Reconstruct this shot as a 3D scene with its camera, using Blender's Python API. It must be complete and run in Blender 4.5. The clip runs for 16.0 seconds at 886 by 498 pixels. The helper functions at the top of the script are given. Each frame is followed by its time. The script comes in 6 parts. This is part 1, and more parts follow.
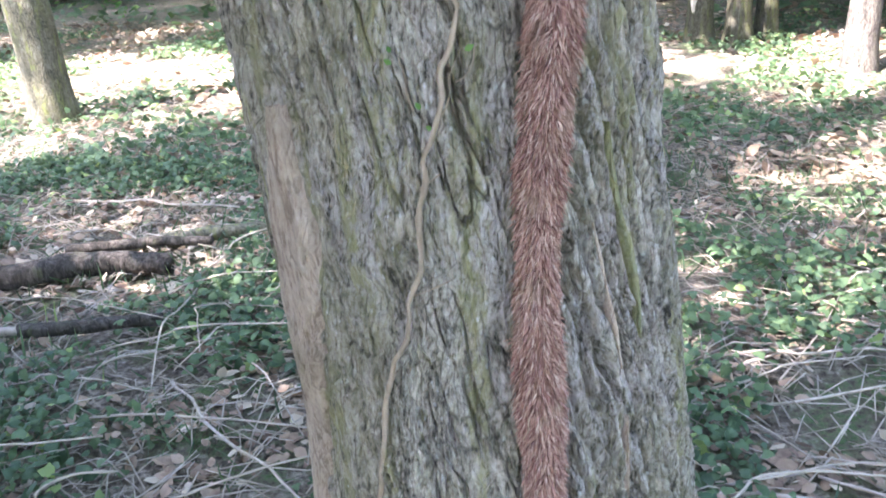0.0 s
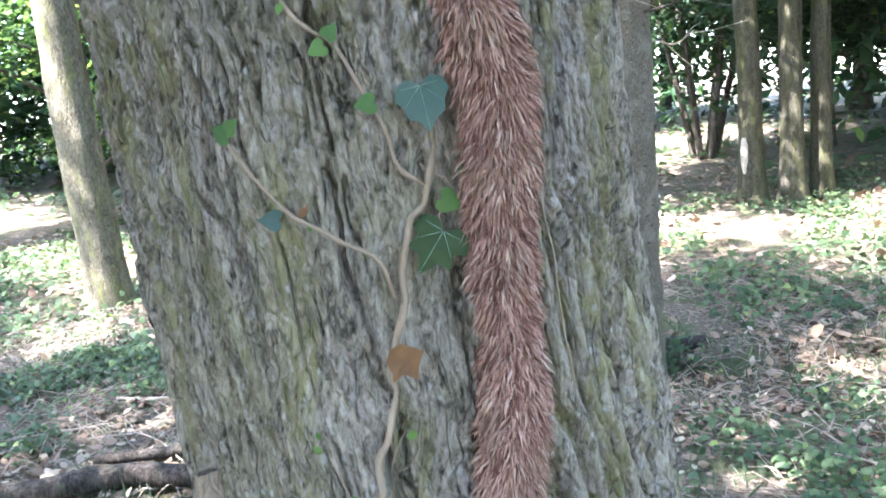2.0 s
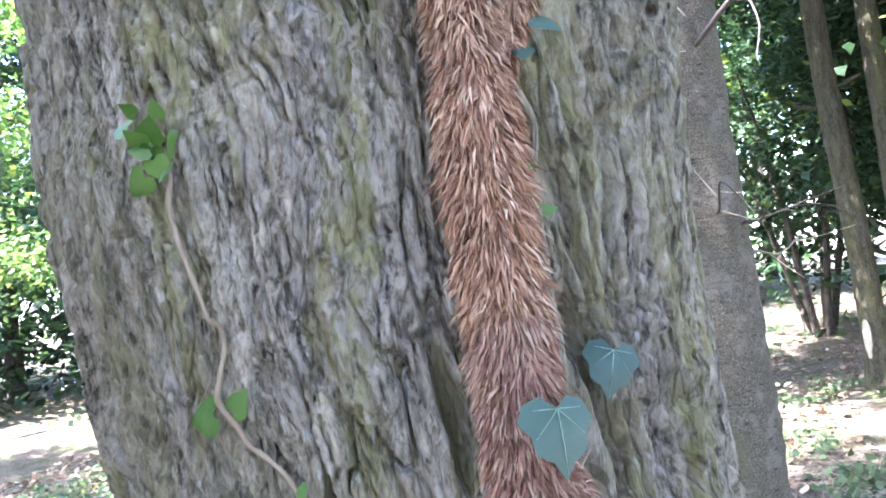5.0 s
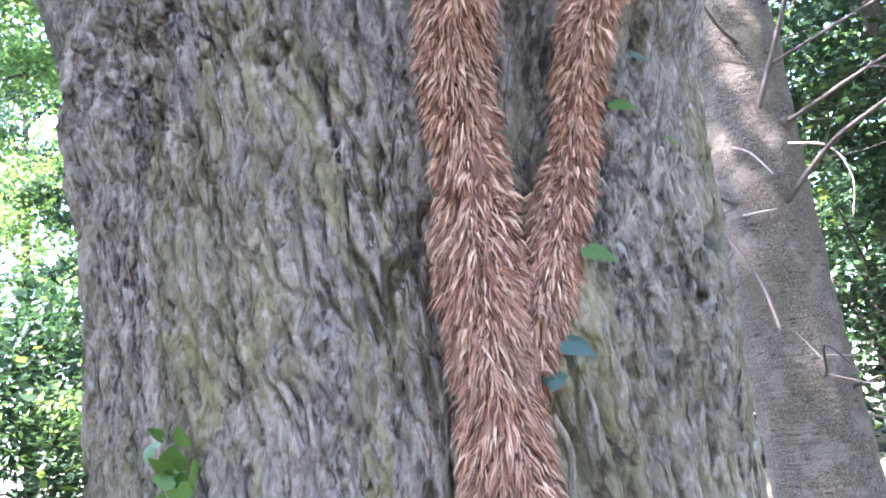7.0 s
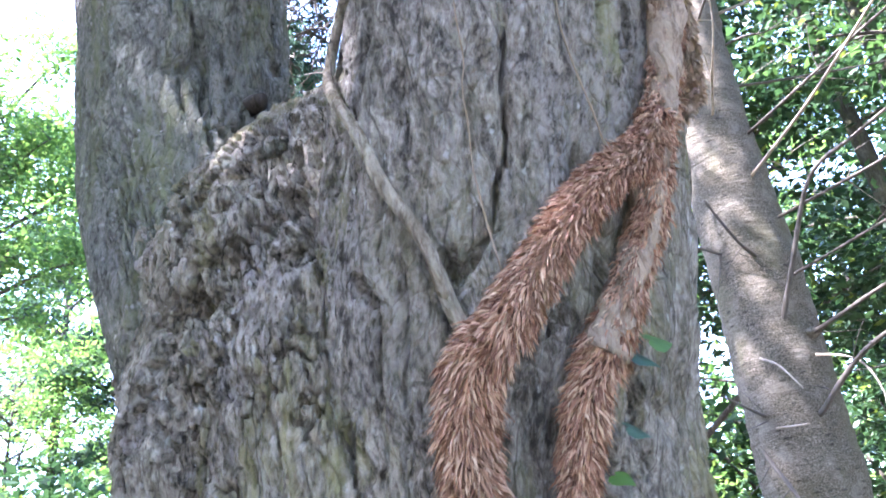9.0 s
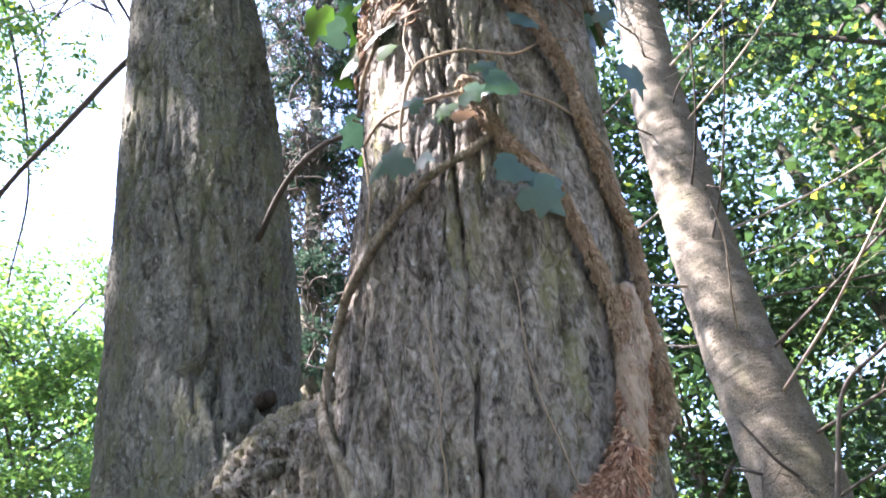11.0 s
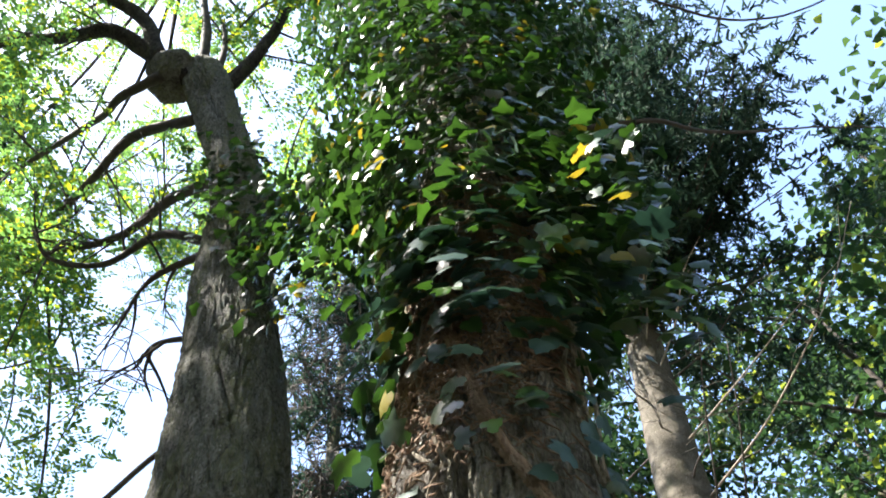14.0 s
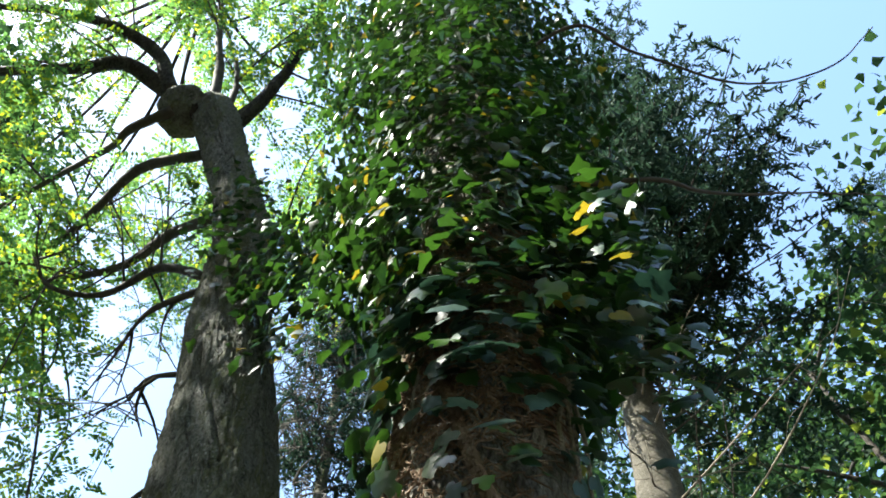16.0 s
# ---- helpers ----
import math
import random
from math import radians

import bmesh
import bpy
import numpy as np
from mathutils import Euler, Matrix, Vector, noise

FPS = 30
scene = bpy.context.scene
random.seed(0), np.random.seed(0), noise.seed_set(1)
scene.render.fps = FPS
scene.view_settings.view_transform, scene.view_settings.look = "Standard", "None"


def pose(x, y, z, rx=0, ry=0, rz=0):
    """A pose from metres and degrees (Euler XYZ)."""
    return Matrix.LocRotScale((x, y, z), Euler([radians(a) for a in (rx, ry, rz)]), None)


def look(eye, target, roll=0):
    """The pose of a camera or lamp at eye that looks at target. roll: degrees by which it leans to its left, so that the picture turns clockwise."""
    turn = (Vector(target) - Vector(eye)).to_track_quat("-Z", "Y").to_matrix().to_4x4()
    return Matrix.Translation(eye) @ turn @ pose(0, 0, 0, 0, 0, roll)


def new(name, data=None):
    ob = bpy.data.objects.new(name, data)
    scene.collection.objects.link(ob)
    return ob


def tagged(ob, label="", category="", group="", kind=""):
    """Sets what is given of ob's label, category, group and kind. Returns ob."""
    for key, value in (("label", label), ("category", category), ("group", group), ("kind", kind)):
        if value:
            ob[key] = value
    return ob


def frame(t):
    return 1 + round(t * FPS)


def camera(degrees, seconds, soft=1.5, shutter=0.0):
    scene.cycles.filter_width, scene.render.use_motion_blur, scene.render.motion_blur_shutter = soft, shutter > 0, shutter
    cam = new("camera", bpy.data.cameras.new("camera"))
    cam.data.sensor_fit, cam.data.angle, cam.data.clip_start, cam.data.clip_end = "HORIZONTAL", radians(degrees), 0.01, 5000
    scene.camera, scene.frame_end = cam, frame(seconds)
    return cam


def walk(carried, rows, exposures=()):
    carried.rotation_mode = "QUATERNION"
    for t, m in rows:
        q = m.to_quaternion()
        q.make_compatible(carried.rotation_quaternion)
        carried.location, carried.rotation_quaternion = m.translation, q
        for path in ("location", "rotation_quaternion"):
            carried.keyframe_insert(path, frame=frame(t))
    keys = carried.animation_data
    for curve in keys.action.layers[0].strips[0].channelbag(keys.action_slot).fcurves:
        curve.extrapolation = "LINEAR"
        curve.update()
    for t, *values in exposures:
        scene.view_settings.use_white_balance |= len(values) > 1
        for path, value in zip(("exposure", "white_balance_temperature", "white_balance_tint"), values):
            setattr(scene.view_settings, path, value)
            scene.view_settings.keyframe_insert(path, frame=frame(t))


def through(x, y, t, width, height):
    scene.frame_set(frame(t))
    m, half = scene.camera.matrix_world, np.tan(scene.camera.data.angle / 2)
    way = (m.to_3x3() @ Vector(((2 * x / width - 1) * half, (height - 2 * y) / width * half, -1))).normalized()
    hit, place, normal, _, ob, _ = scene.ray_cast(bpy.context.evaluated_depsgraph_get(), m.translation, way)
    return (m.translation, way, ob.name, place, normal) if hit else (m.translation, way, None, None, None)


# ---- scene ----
cam = camera(57.1, 16.0, soft=1.75, shutter=0.25)
PATH = [
    (0, (0.1856, 0.1280, 1.3904), (-0.1136, 1.5976, 0.8336), -2.5),
    (0.5, (0.2224, 0.1904, 1.4384), (-0.1056, 1.6760, 0.9432), -2.3),
    (1, (0.2376, 0.2544, 1.4776), (-0.1088, 1.7544, 1.0416), -2.8),
    (1.5, (0.2472, 0.3120, 1.5232), (-0.1344, 1.8256, 1.1712), -3.9),
    (2, (0.2648, 0.3544, 1.5704), (-0.1544, 1.8736, 1.2952), -4.7),
    (2.5, (0.2832, 0.3816, 1.6064), (-0.1808, 1.8976, 1.3904), -5.1),
    (3, (0.3056, 0.4216, 1.6376), (-0.2448, 1.9136, 1.4568), -5.2),
    (3.2, (0.3184, 0.4360, 1.6496), (-0.2720, 1.9136, 1.4888), -5.4),
    (5.3, (0.2720, 0.5176, 1.7928), (-0.3120, 2.0016, 1.9248), -8.0),
    (5.5, (0.2744, 0.5224, 1.8016), (-0.3272, 1.9960, 1.9600), -8.1),
    (6, (0.2968, 0.5392, 1.8352), (-0.3640, 1.9824, 2.0368), -7.7),
    (6.5, (0.3112, 0.5416, 1.8648), (-0.3792, 1.9552, 2.1560), -7.3),
    (7, (0.3232, 0.5424, 1.8888), (-0.3744, 1.9328, 2.2616), -7.7),
    (7.5, (0.3376, 0.5352, 1.9152), (-0.3576, 1.9048, 2.3616), -8.2),
    (8, (0.3584, 0.5200, 1.9416), (-0.3256, 1.8656, 2.4712), -9.2),
    (8.5, (0.3720, 0.4920, 1.9656), (-0.3096, 1.8008, 2.5840), -8.3),
    (9, (0.3936, 0.4640, 1.9904), (-0.2616, 1.7416, 2.6960), -7.5),
    (9.2, (0.4064, 0.4584, 1.9984), (-0.2352, 1.7304, 2.7272), -7.8),
    (11.3, (0.5096, 0.3912, 2.0656), (-0.0296, 1.4344, 3.1528), -9.8),
    (11.5, (0.5176, 0.3784, 2.0688), (-0.0016, 1.3968, 3.1880), -10.0),
    (12, (0.5296, 0.3496, 2.0848), (0.0384, 1.2816, 3.2896), -8.5),
    (12.5, (0.5432, 0.3360, 2.0936), (0.1176, 1.2144, 3.3616), -9.0),
    (13, (0.5512, 0.3280, 2.1072), (0.1744, 1.1296, 3.4400), -8.7),
    (13.5, (0.5656, 0.3072, 2.1160), (0.2488, 1.0320, 3.5064), -9.7),
    (14, (0.5840, 0.2768, 2.1184), (0.2968, 0.9320, 3.5496), -9.4),
    (14.5, (0.6024, 0.2480, 2.1120), (0.3408, 0.8344, 3.5768), -8.3),
    (15, (0.6048, 0.2568, 2.1272), (0.3752, 0.7992, 3.6144), -9.0),
    (15.5, (0.5968, 0.2632, 2.1224), (0.3680, 0.8352, 3.5992), -9.4),
    (16, (0.5888, 0.2640, 2.1176), (0.3440, 0.8544, 3.5848), -7.7),
]
EXPOSURES = [(0, 4.48, 6000, 23), (3.0, 4.48, 5800, 17), (5.5, 4.68, 5800, 31), (7.0, 4.68, 5750, 34), (9.2, 4.42, 5650, 28), (11.3, 3.5, 6300, 26), (12.5, 2.78, 6500, 25), (14.0, 2.38, 6500, 12), (16.0, 2.05, 6400, 3)]
walk(cam, [(t, look(eye, target, roll)) for t, eye, target, roll in PATH], EXPOSURES)

# ---------------------------------------------------------------- light
SUN_FROM = Vector((-0.44, -0.44, 0.90)).normalized()
world = bpy.data.worlds.new("sky")
scene.world = world
world.use_nodes = True
_w = world.node_tree
sky = _w.nodes.new("ShaderNodeTexSky")
sky.sky_type = "NISHITA"
sky.sun_disc = False
sky.sun_elevation = math.asin(SUN_FROM.z)
sky.sun_rotation = math.atan2(SUN_FROM.x, SUN_FROM.y)
_w.links.new(sky.outputs[0], _w.nodes["Background"].inputs[0])
_w.nodes["Background"].inputs[1].default_value = 0.15
sun = new("sun", bpy.data.lights.new("sun", "SUN"))
sun.data.energy = 5.0
sun.data.angle = radians(0.55)
sun.data.color = (1.0, 0.95, 0.86)
sun.matrix_world = look(SUN_FROM * 30, (0, 0, 0))
scene.view_settings.exposure = 0.0


# ---------------------------------------------------------------- materials
class Nodes:
    """A material's node tree, with short calls for the nodes used here."""

    def __init__(self, name):
        self.mat = bpy.data.materials.new(name)
        self.mat.use_nodes = True
        self.tree = self.mat.node_tree
        self.bsdf = self.tree.nodes["Principled BSDF"]
        self.out = self.tree.nodes["Material Output"]
        self.coord = self.tree.nodes.new("ShaderNodeTexCoord").outputs["Object"]

    def link(self, a, b):
        self.tree.links.new(a, b)

    def node(self, kind):
        return self.tree.nodes.new(kind)

    def scaled(self, sx, sy, sz):
        n = self.node("ShaderNodeMapping")
        n.inputs["Scale"].default_value = (sx, sy, sz)
        self.link(self.coord, n.inputs["Vector"])
        return n.outputs[0]

    def noise(self, scale, detail=4.0, vector=None, rough=0.55, distort=0.0):
        n = self.node("ShaderNodeTexNoise")
        n.inputs["Scale"].default_value = scale
        n.inputs["Detail"].default_value = detail
        n.inputs["Roughness"].default_value = rough
        n.inputs["Distortion"].default_value = distort
        self.link(vector or self.coord, n.inputs["Vector"])
        return n.outputs["Fac"]

    def ramp(self, fac, *stops):
        n = self.node("ShaderNodeValToRGB")
        e = n.color_ramp.elements
        while len(e) < len(stops):
            e.new(0.5)
        for el, (p, c) in zip(e, stops):
            el.position = p
            el.color = (*c, 1) if len(c) == 3 else c
        self.link(fac, n.inputs[0])
        return n.outputs[0]

    def step(self, fac, lo, hi):
        n = self.node("ShaderNodeMapRange")
        n.interpolation_type = "SMOOTHSTEP"
        n.inputs["From Min"].default_value, n.inputs["From Max"].default_value = lo, hi
        self.link(fac, n.inputs["Value"])
        return n.outputs[0]

    def mix(self, fac, a, b):
        n = self.node("ShaderNodeMix")
        n.data_type = "RGBA"
        for value, socket in ((fac, n.inputs[0]), (a, n.inputs[6]), (b, n.inputs[7])):
            if isinstance(value, (int, float)):
                socket.default_value = value
            elif isinstance(value, tuple):
                socket.default_value = (*value, 1)
            else:
                self.link(value, socket)
        return n.outputs[2]

    def times(self, a, b):
        n = self.node("ShaderNodeMath")
        n.operation = "MULTIPLY"
        for value, socket in ((a, n.inputs[0]), (b, n.inputs[1])):
            if isinstance(value, (int, float)):
                socket.default_value = value
            else:
                self.link(value, socket)
        return n.outputs[0]

    def chance(self):
        """A random number for each object and loose piece."""
        a, b, c = self.node("ShaderNodeObjectInfo"), self.node("ShaderNodeNewGeometry"), self.node("ShaderNodeMath")
        c.operation = "ADD"
        self.link(a.outputs["Random"], c.inputs[0])
        self.link(b.outputs["Random Per Island"], c.inputs[1])
        d = self.node("ShaderNodeMath")
        d.operation = "FRACT"
        self.link(c.outputs[0], d.inputs[0])
        return d.outputs[0]

    def bump(self, height, strength, distance, normal=None):
        n = self.node("ShaderNodeBump")
        n.inputs["Strength"].default_value = strength
        n.inputs["Distance"].default_value = distance
        self.link(height, n.inputs["Height"])
        if normal:
            self.link(normal, n.inputs["Normal"])
        return n.outputs[0]

    def done(self, color, rough=0.9, normal=None, spec=0.3):
        if isinstance(color, tuple):
            self.bsdf.inputs["Base Color"].default_value = (*color, 1)
        else:
            self.link(color, self.bsdf.inputs["Base Color"])
        if isinstance(rough, (int, float)):
            self.bsdf.inputs["Roughness"].default_value = rough
        else:
            self.link(rough, self.bsdf.inputs["Roughness"])
        self.bsdf.inputs["Specular IOR Level"].default_value = spec
        if normal:
            self.link(normal, self.bsdf.inputs["Normal"])
        return self.mat


def bark_material(name, dark, mid, pale, moss, moss_amount=0.5, speck=0.5, along=0.16, relief=1.0, fineness=1.0, lilac=None):
    """Bark: long streaks of colour, fine upright grain, algae, lichen films, pale flecks and flaky relief."""
    n = Nodes(name)
    g = fineness
    drift = n.node("ShaderNodeTexNoise")
    drift.inputs["Scale"].default_value = 7
    drift.inputs["Detail"].default_value = 3
    n.link(n.coord, drift.inputs["Vector"])
    wob = n.node("ShaderNodeMixRGB")
    wob.blend_type = "ADD"
    wob.inputs[0].default_value = 0.05
    n.link(n.coord, wob.inputs[1])
    n.link(drift.outputs["Color"], wob.inputs[2])

    def bent(z):
        m = n.node("ShaderNodeMapping")
        m.inputs["Scale"].default_value = (1, 1, z)
        n.link(wob.outputs[0], m.inputs["Vector"])
        return m.outputs[0]

    grain = n.noise(165 * g, 6, bent(max(along, 0.36)), 0.72)
    streak = n.noise(52 * g, 6, bent(along * 0.55), 0.68)
    broad = n.noise(7, 4, bent(0.4), 0.6)
    both = n.node("ShaderNodeMix")
    both.inputs[0].default_value = 0.45
    n.link(grain, both.inputs[2])
    n.link(streak, both.inputs[3])
    col = n.ramp(both.outputs[0], (0.4, dark), (0.49, mid), (0.61, pale))
    # weathered grey-violet bark in long patches
    lilac = lilac or tuple(0.55 * m + 0.45 * p for m, p in zip((mid[0] * 1.0, mid[1] * 0.97, mid[2] * 1.05), pale))
    patch = n.times(n.step(n.noise(13, 5, bent(0.22), 0.62), 0.49, 0.6), n.step(grain, 0.42, 0.56))
    col = n.mix(n.times(patch, 0.6), col, lilac)
    # algae and moss in runs down the bark
    runs = n.times(n.step(n.noise(17, 5, bent(0.1), 0.6), 0.62 - 0.16 * moss_amount, 0.7 - 0.12 * moss_amount), n.step(n.noise(70 * g, 5, bent(0.4), 0.7), 0.36, 0.6))
    col = n.mix(n.times(runs, 0.75), col, moss)
    film = n.times(n.step(broad, 0.58 - 0.2 * moss_amount, 0.72 - 0.12 * moss_amount), n.step(n.noise(110 * g, 4, bent(0.5), 0.7), 0.34, 0.62))
    col = n.mix(n.times(film, 0.58), col, tuple(0.55 * a + 0.45 * b for a, b in zip(moss, mid)))
    tall = bent(max(along, 0.24))

    def cells(scale, feature, vector=tall):
        v = n.node("ShaderNodeTexVoronoi")
        v.feature = feature
        v.inputs["Scale"].default_value = scale
        n.link(vector, v.inputs["Vector"])
        return v

    shade = n.node("ShaderNodeHueSaturation")
    lot = n.node("ShaderNodeSeparateColor")
    n.link(cells(75 * g, "F1").outputs["Color"], lot.inputs[0])
    vary = n.node("ShaderNodeMath")
    vary.operation = "MULTIPLY_ADD"
    vary.inputs[1].default_value, vary.inputs[2].default_value = 0.26, 0.87
    n.link(lot.outputs[0], vary.inputs[0])
    n.link(vary.outputs[0], shade.inputs["Value"])
    n.link(col, shade.inputs["Color"])
    col = shade.outputs[0]
    # short dark cracks between the flakes
    seam = n.node("ShaderNodeMath")
    seam.operation = "SUBTRACT"
    seam.inputs[0].default_value = 1.0
    n.link(n.step(cells(42 * g, "DISTANCE_TO_EDGE", bent(0.2)).outputs["Distance"], 0.01, 0.05), seam.inputs[1])
    crack = n.times(seam.outputs[0], n.step(n.noise(24, 4, bent(0.4), 0.65), 0.48, 0.58))
    col = n.mix(n.times(crack, 0.55), col, tuple(c * 0.7 for c in dark))
    # flecks of pale lichen and chipped bark
    lot2 = n.node("ShaderNodeSeparateColor")
    dots = n.node("ShaderNodeTexVoronoi")
    dots.inputs["Scale"].default_value = 105 * g
    n.link(bent(0.6), dots.inputs["Vector"])
    n.link(dots.outputs["Color"], lot2.inputs[0])
    ragged = n.node("ShaderNodeMath")
    ragged.operation = "MULTIPLY_ADD"
    ragged.inputs[1].default_value = 0.5
    n.link(n.noise(480, 3), ragged.inputs[0])
    n.link(dots.outputs["Distance"], ragged.inputs[2])
    near_dot = n.node("ShaderNodeMath")
    near_dot.operation = "SUBTRACT"
    near_dot.inputs[0].default_value = 1.0
    n.link(n.step(ragged.outputs[0], 0.38, 0.56), near_dot.inputs[1])
    spot = n.times(n.times(n.step(lot2.outputs[1], speck + 0.28, speck + 0.4), near_dot.outputs[0]), n.step(n.noise(9, 4, None, 0.6), 0.4, 0.58))
    col = n.mix(n.times(spot, 0.7), col, n.ramp(n.noise(11, 2), (0.3, (0.52, 0.5, 0.5)), (0.7, (0.42, 0.42, 0.36))))
    fine = n.bump(grain, 0.9 * relief, 0.006)
    chips = n.bump(n.noise(300 * g, 4, bent(0.45), 0.65), 0.5 * relief, 0.003, fine)
    flaky = n.bump(n.step(cells(75 * g, "DISTANCE_TO_EDGE").outputs["Distance"], 0.0, 0.16), 0.55 * relief, 0.005, chips)
    normal = n.bump(streak, 0.7 * relief, 0.012, n.bump(seam.outputs[0], -0.6 * relief, 0.006, flaky))
    return n.done(col, n.ramp(broad, (0.2, (0.8,) * 3), (0.8, (0.97,) * 3)), normal, 0.2)


def leaf_material(name, low, high, rare=None, rare_from=0.93, through=0.35, rough=0.42, spec=0.5, back=None):
    """Leaves: a colour by chance, a waxy upper skin, and light that comes through."""
    n = Nodes(name)
    pick = n.chance()
    stops = [(0.0, low), (0.85, high)]
    col = n.ramp(pick, *stops)
    if rare:
        r = n.node("ShaderNodeMath")
        r.operation = "GREATER_THAN"
        r.inputs[1].default_value = rare_from
        n.link(pick, r.inputs[0])
        col = n.mix(r.outputs[0], col, rare)
    blot = n.noise(45, 3)
    col = n.mix(n.times(n.step(blot, 0.4, 0.75), 0.3), col, tuple(c * 1.5 for c in high))
    n.done(col, rough, n.bump(n.noise(120, 3), 0.25, 0.002), spec)
    t = n.node("ShaderNodeBsdfTranslucent")
    bright = n.node("ShaderNodeHueSaturation")
    bright.inputs["Saturation"].default_value = 1.1
    bright.inputs["Value"].default_value = 1.9
    bright.inputs["Hue"].default_value = 0.485
    n.link(col, bright.inputs["Color"])
    n.link(bright.outputs[0], t.inputs["Color"])
    m = n.node("ShaderNodeMixShader")
    m.inputs[0].default_value = through
    n.link(n.bsdf.outputs[0], m.inputs[1])
    n.link(t.outputs[0], m.inputs[2])
    n.link(m.outputs[0], n.out.inputs["Surface"])
    return n.mat


BARK = bark_material("grey_bark", (0.032, 0.028, 0.022), (0.236, 0.208, 0.165), (0.435, 0.39, 0.324), (0.222, 0.212, 0.094), 0.78, 0.28, 0.46, lilac=(0.352, 0.314, 0.304))
BARK_RIGHT = bark_material("weathered_stem_bark", (0.048, 0.042, 0.036), (0.205, 0.184, 0.156), (0.41, 0.375, 0.33), (0.19, 0.188, 0.085), 0.6, 0.3, 0.5, lilac=(0.28, 0.258, 0.245))
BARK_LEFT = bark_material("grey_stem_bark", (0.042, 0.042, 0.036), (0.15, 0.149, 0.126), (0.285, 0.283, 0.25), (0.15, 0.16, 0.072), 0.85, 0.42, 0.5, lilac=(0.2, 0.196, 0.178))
def spruce_material():
    """Thin pink-grey bark with dark crosswise pores, fine scales and pale worn patches."""
    n = Nodes("spruce_bark")
    scale = n.noise(120, 5, n.scaled(1, 1, 1.6), 0.7)
    broad = n.noise(9, 4, None, 0.6)
    col = n.ramp(scale, (0.36, (0.03, 0.026, 0.019)), (0.5, (0.09, 0.079, 0.058)), (0.66, (0.2, 0.176, 0.138)))
    col = n.mix(n.times(n.step(broad, 0.5, 0.66), 0.5), col, (0.2, 0.175, 0.14))
    col = n.mix(n.times(n.step(n.noise(5, 4, n.scaled(1, 1, 0.4)), 0.52, 0.66), 0.45), col, (0.09, 0.088, 0.048))
    dash = n.node("ShaderNodeTexVoronoi")
    dash.inputs["Scale"].default_value = 24
    n.link(n.scaled(0.55, 0.55, 1.7), dash.inputs["Vector"])
    pick = n.node("ShaderNodeSeparateColor")
    n.link(dash.outputs["Color"], pick.inputs[0])
    core = n.node("ShaderNodeMath")
    core.operation = "SUBTRACT"
    core.inputs[0].default_value = 1.0
    n.link(n.step(dash.outputs["Distance"], 0.12, 0.26), core.inputs[1])
    pore = n.times(core.outputs[0], n.step(pick.outputs[0], 0.45, 0.55))
    col = n.mix(n.times(pore, 0.75), col, (0.03, 0.025, 0.02))
    ring = n.noise(16, 5, n.scaled(0.5, 0.5, 3.2), 0.65)
    normal = n.bump(ring, 0.5, 0.02, n.bump(pore, 0.5, 0.006, n.bump(scale, 0.6, 0.006)))
    return n.done(col, 0.85, normal, 0.2)


SPRUCE = spruce_material()
PALE_TRUNK = bark_material("young_trunk_bark", (0.05, 0.044, 0.03), (0.1, 0.09, 0.06), (0.17, 0.155, 0.11), (0.16, 0.17, 0.05), 0.5, 0.8, 0.6, 0.7, 0.4)
DARK_TRUNK = bark_material("dark_trunk_bark", (0.025, 0.021, 0.018), (0.06, 0.051, 0.042), (0.115, 0.1, 0.082), (0.07, 0.075, 0.035), 0.25, 0.8, 0.3, 0.8, 0.5)
DEAD_WOOD = bark_material("dead_wood", (0.014, 0.011, 0.009), (0.034, 0.028, 0.023), (0.085, 0.072, 0.06), (0.06, 0.065, 0.03), 0.3, 0.8, 0.4, 0.8, 0.5)


MOSSY_SLIM = bark_material("slim_mossy_bark", (0.018, 0.016, 0.011), (0.045, 0.041, 0.028), (0.09, 0.083, 0.06), (0.065, 0.068, 0.022), 0.8, 0.8, 0.3, 0.8, 0.5)


def plain_wood(name, a, b, scale=40):
    n = Nodes(name)
    g = n.noise(scale, 5, n.scaled(1, 1, 0.3))
    return n.done(n.mix(n.chance(), n.ramp(g, (0.3, a), (0.7, b)), n.ramp(g, (0.3, b), (0.8, a))), 0.85, n.bump(g, 0.5, 0.003))


STICK = plain_wood("bleached_stick", (0.17, 0.138, 0.105), (0.38, 0.325, 0.255))
VINE = plain_wood("vine_bark", (0.14, 0.105, 0.072), (0.34, 0.27, 0.195), 120)
TWIG_DARK = plain_wood("dark_twig", (0.035, 0.03, 0.025), (0.11, 0.095, 0.08))
STEM = bark_material("ivy_stem_bark", (0.13, 0.105, 0.075), (0.26, 0.222, 0.165), (0.41, 0.365, 0.29), (0.21, 0.22, 0.1), 0.45, 0.6, 0.3)
TAN_BARK = bark_material("peeled_tan_bark", (0.18, 0.132, 0.096), (0.31, 0.238, 0.178), (0.4, 0.322, 0.25), (0.24, 0.21, 0.12), 0.0, 0.8, 0.3, 0.75, lilac=(0.36, 0.28, 0.215))
LICHEN = bark_material("yellow_lichen_bark", (0.11, 0.11, 0.05), (0.2, 0.195, 0.09), (0.3, 0.285, 0.14), (0.22, 0.21, 0.08), 0.5, 0.7, 0.3, lilac=(0.21, 0.2, 0.13))
BARE_WOOD = plain_wood("bare_wood", (0.22, 0.19, 0.15), (0.42, 0.38, 0.31), 90)


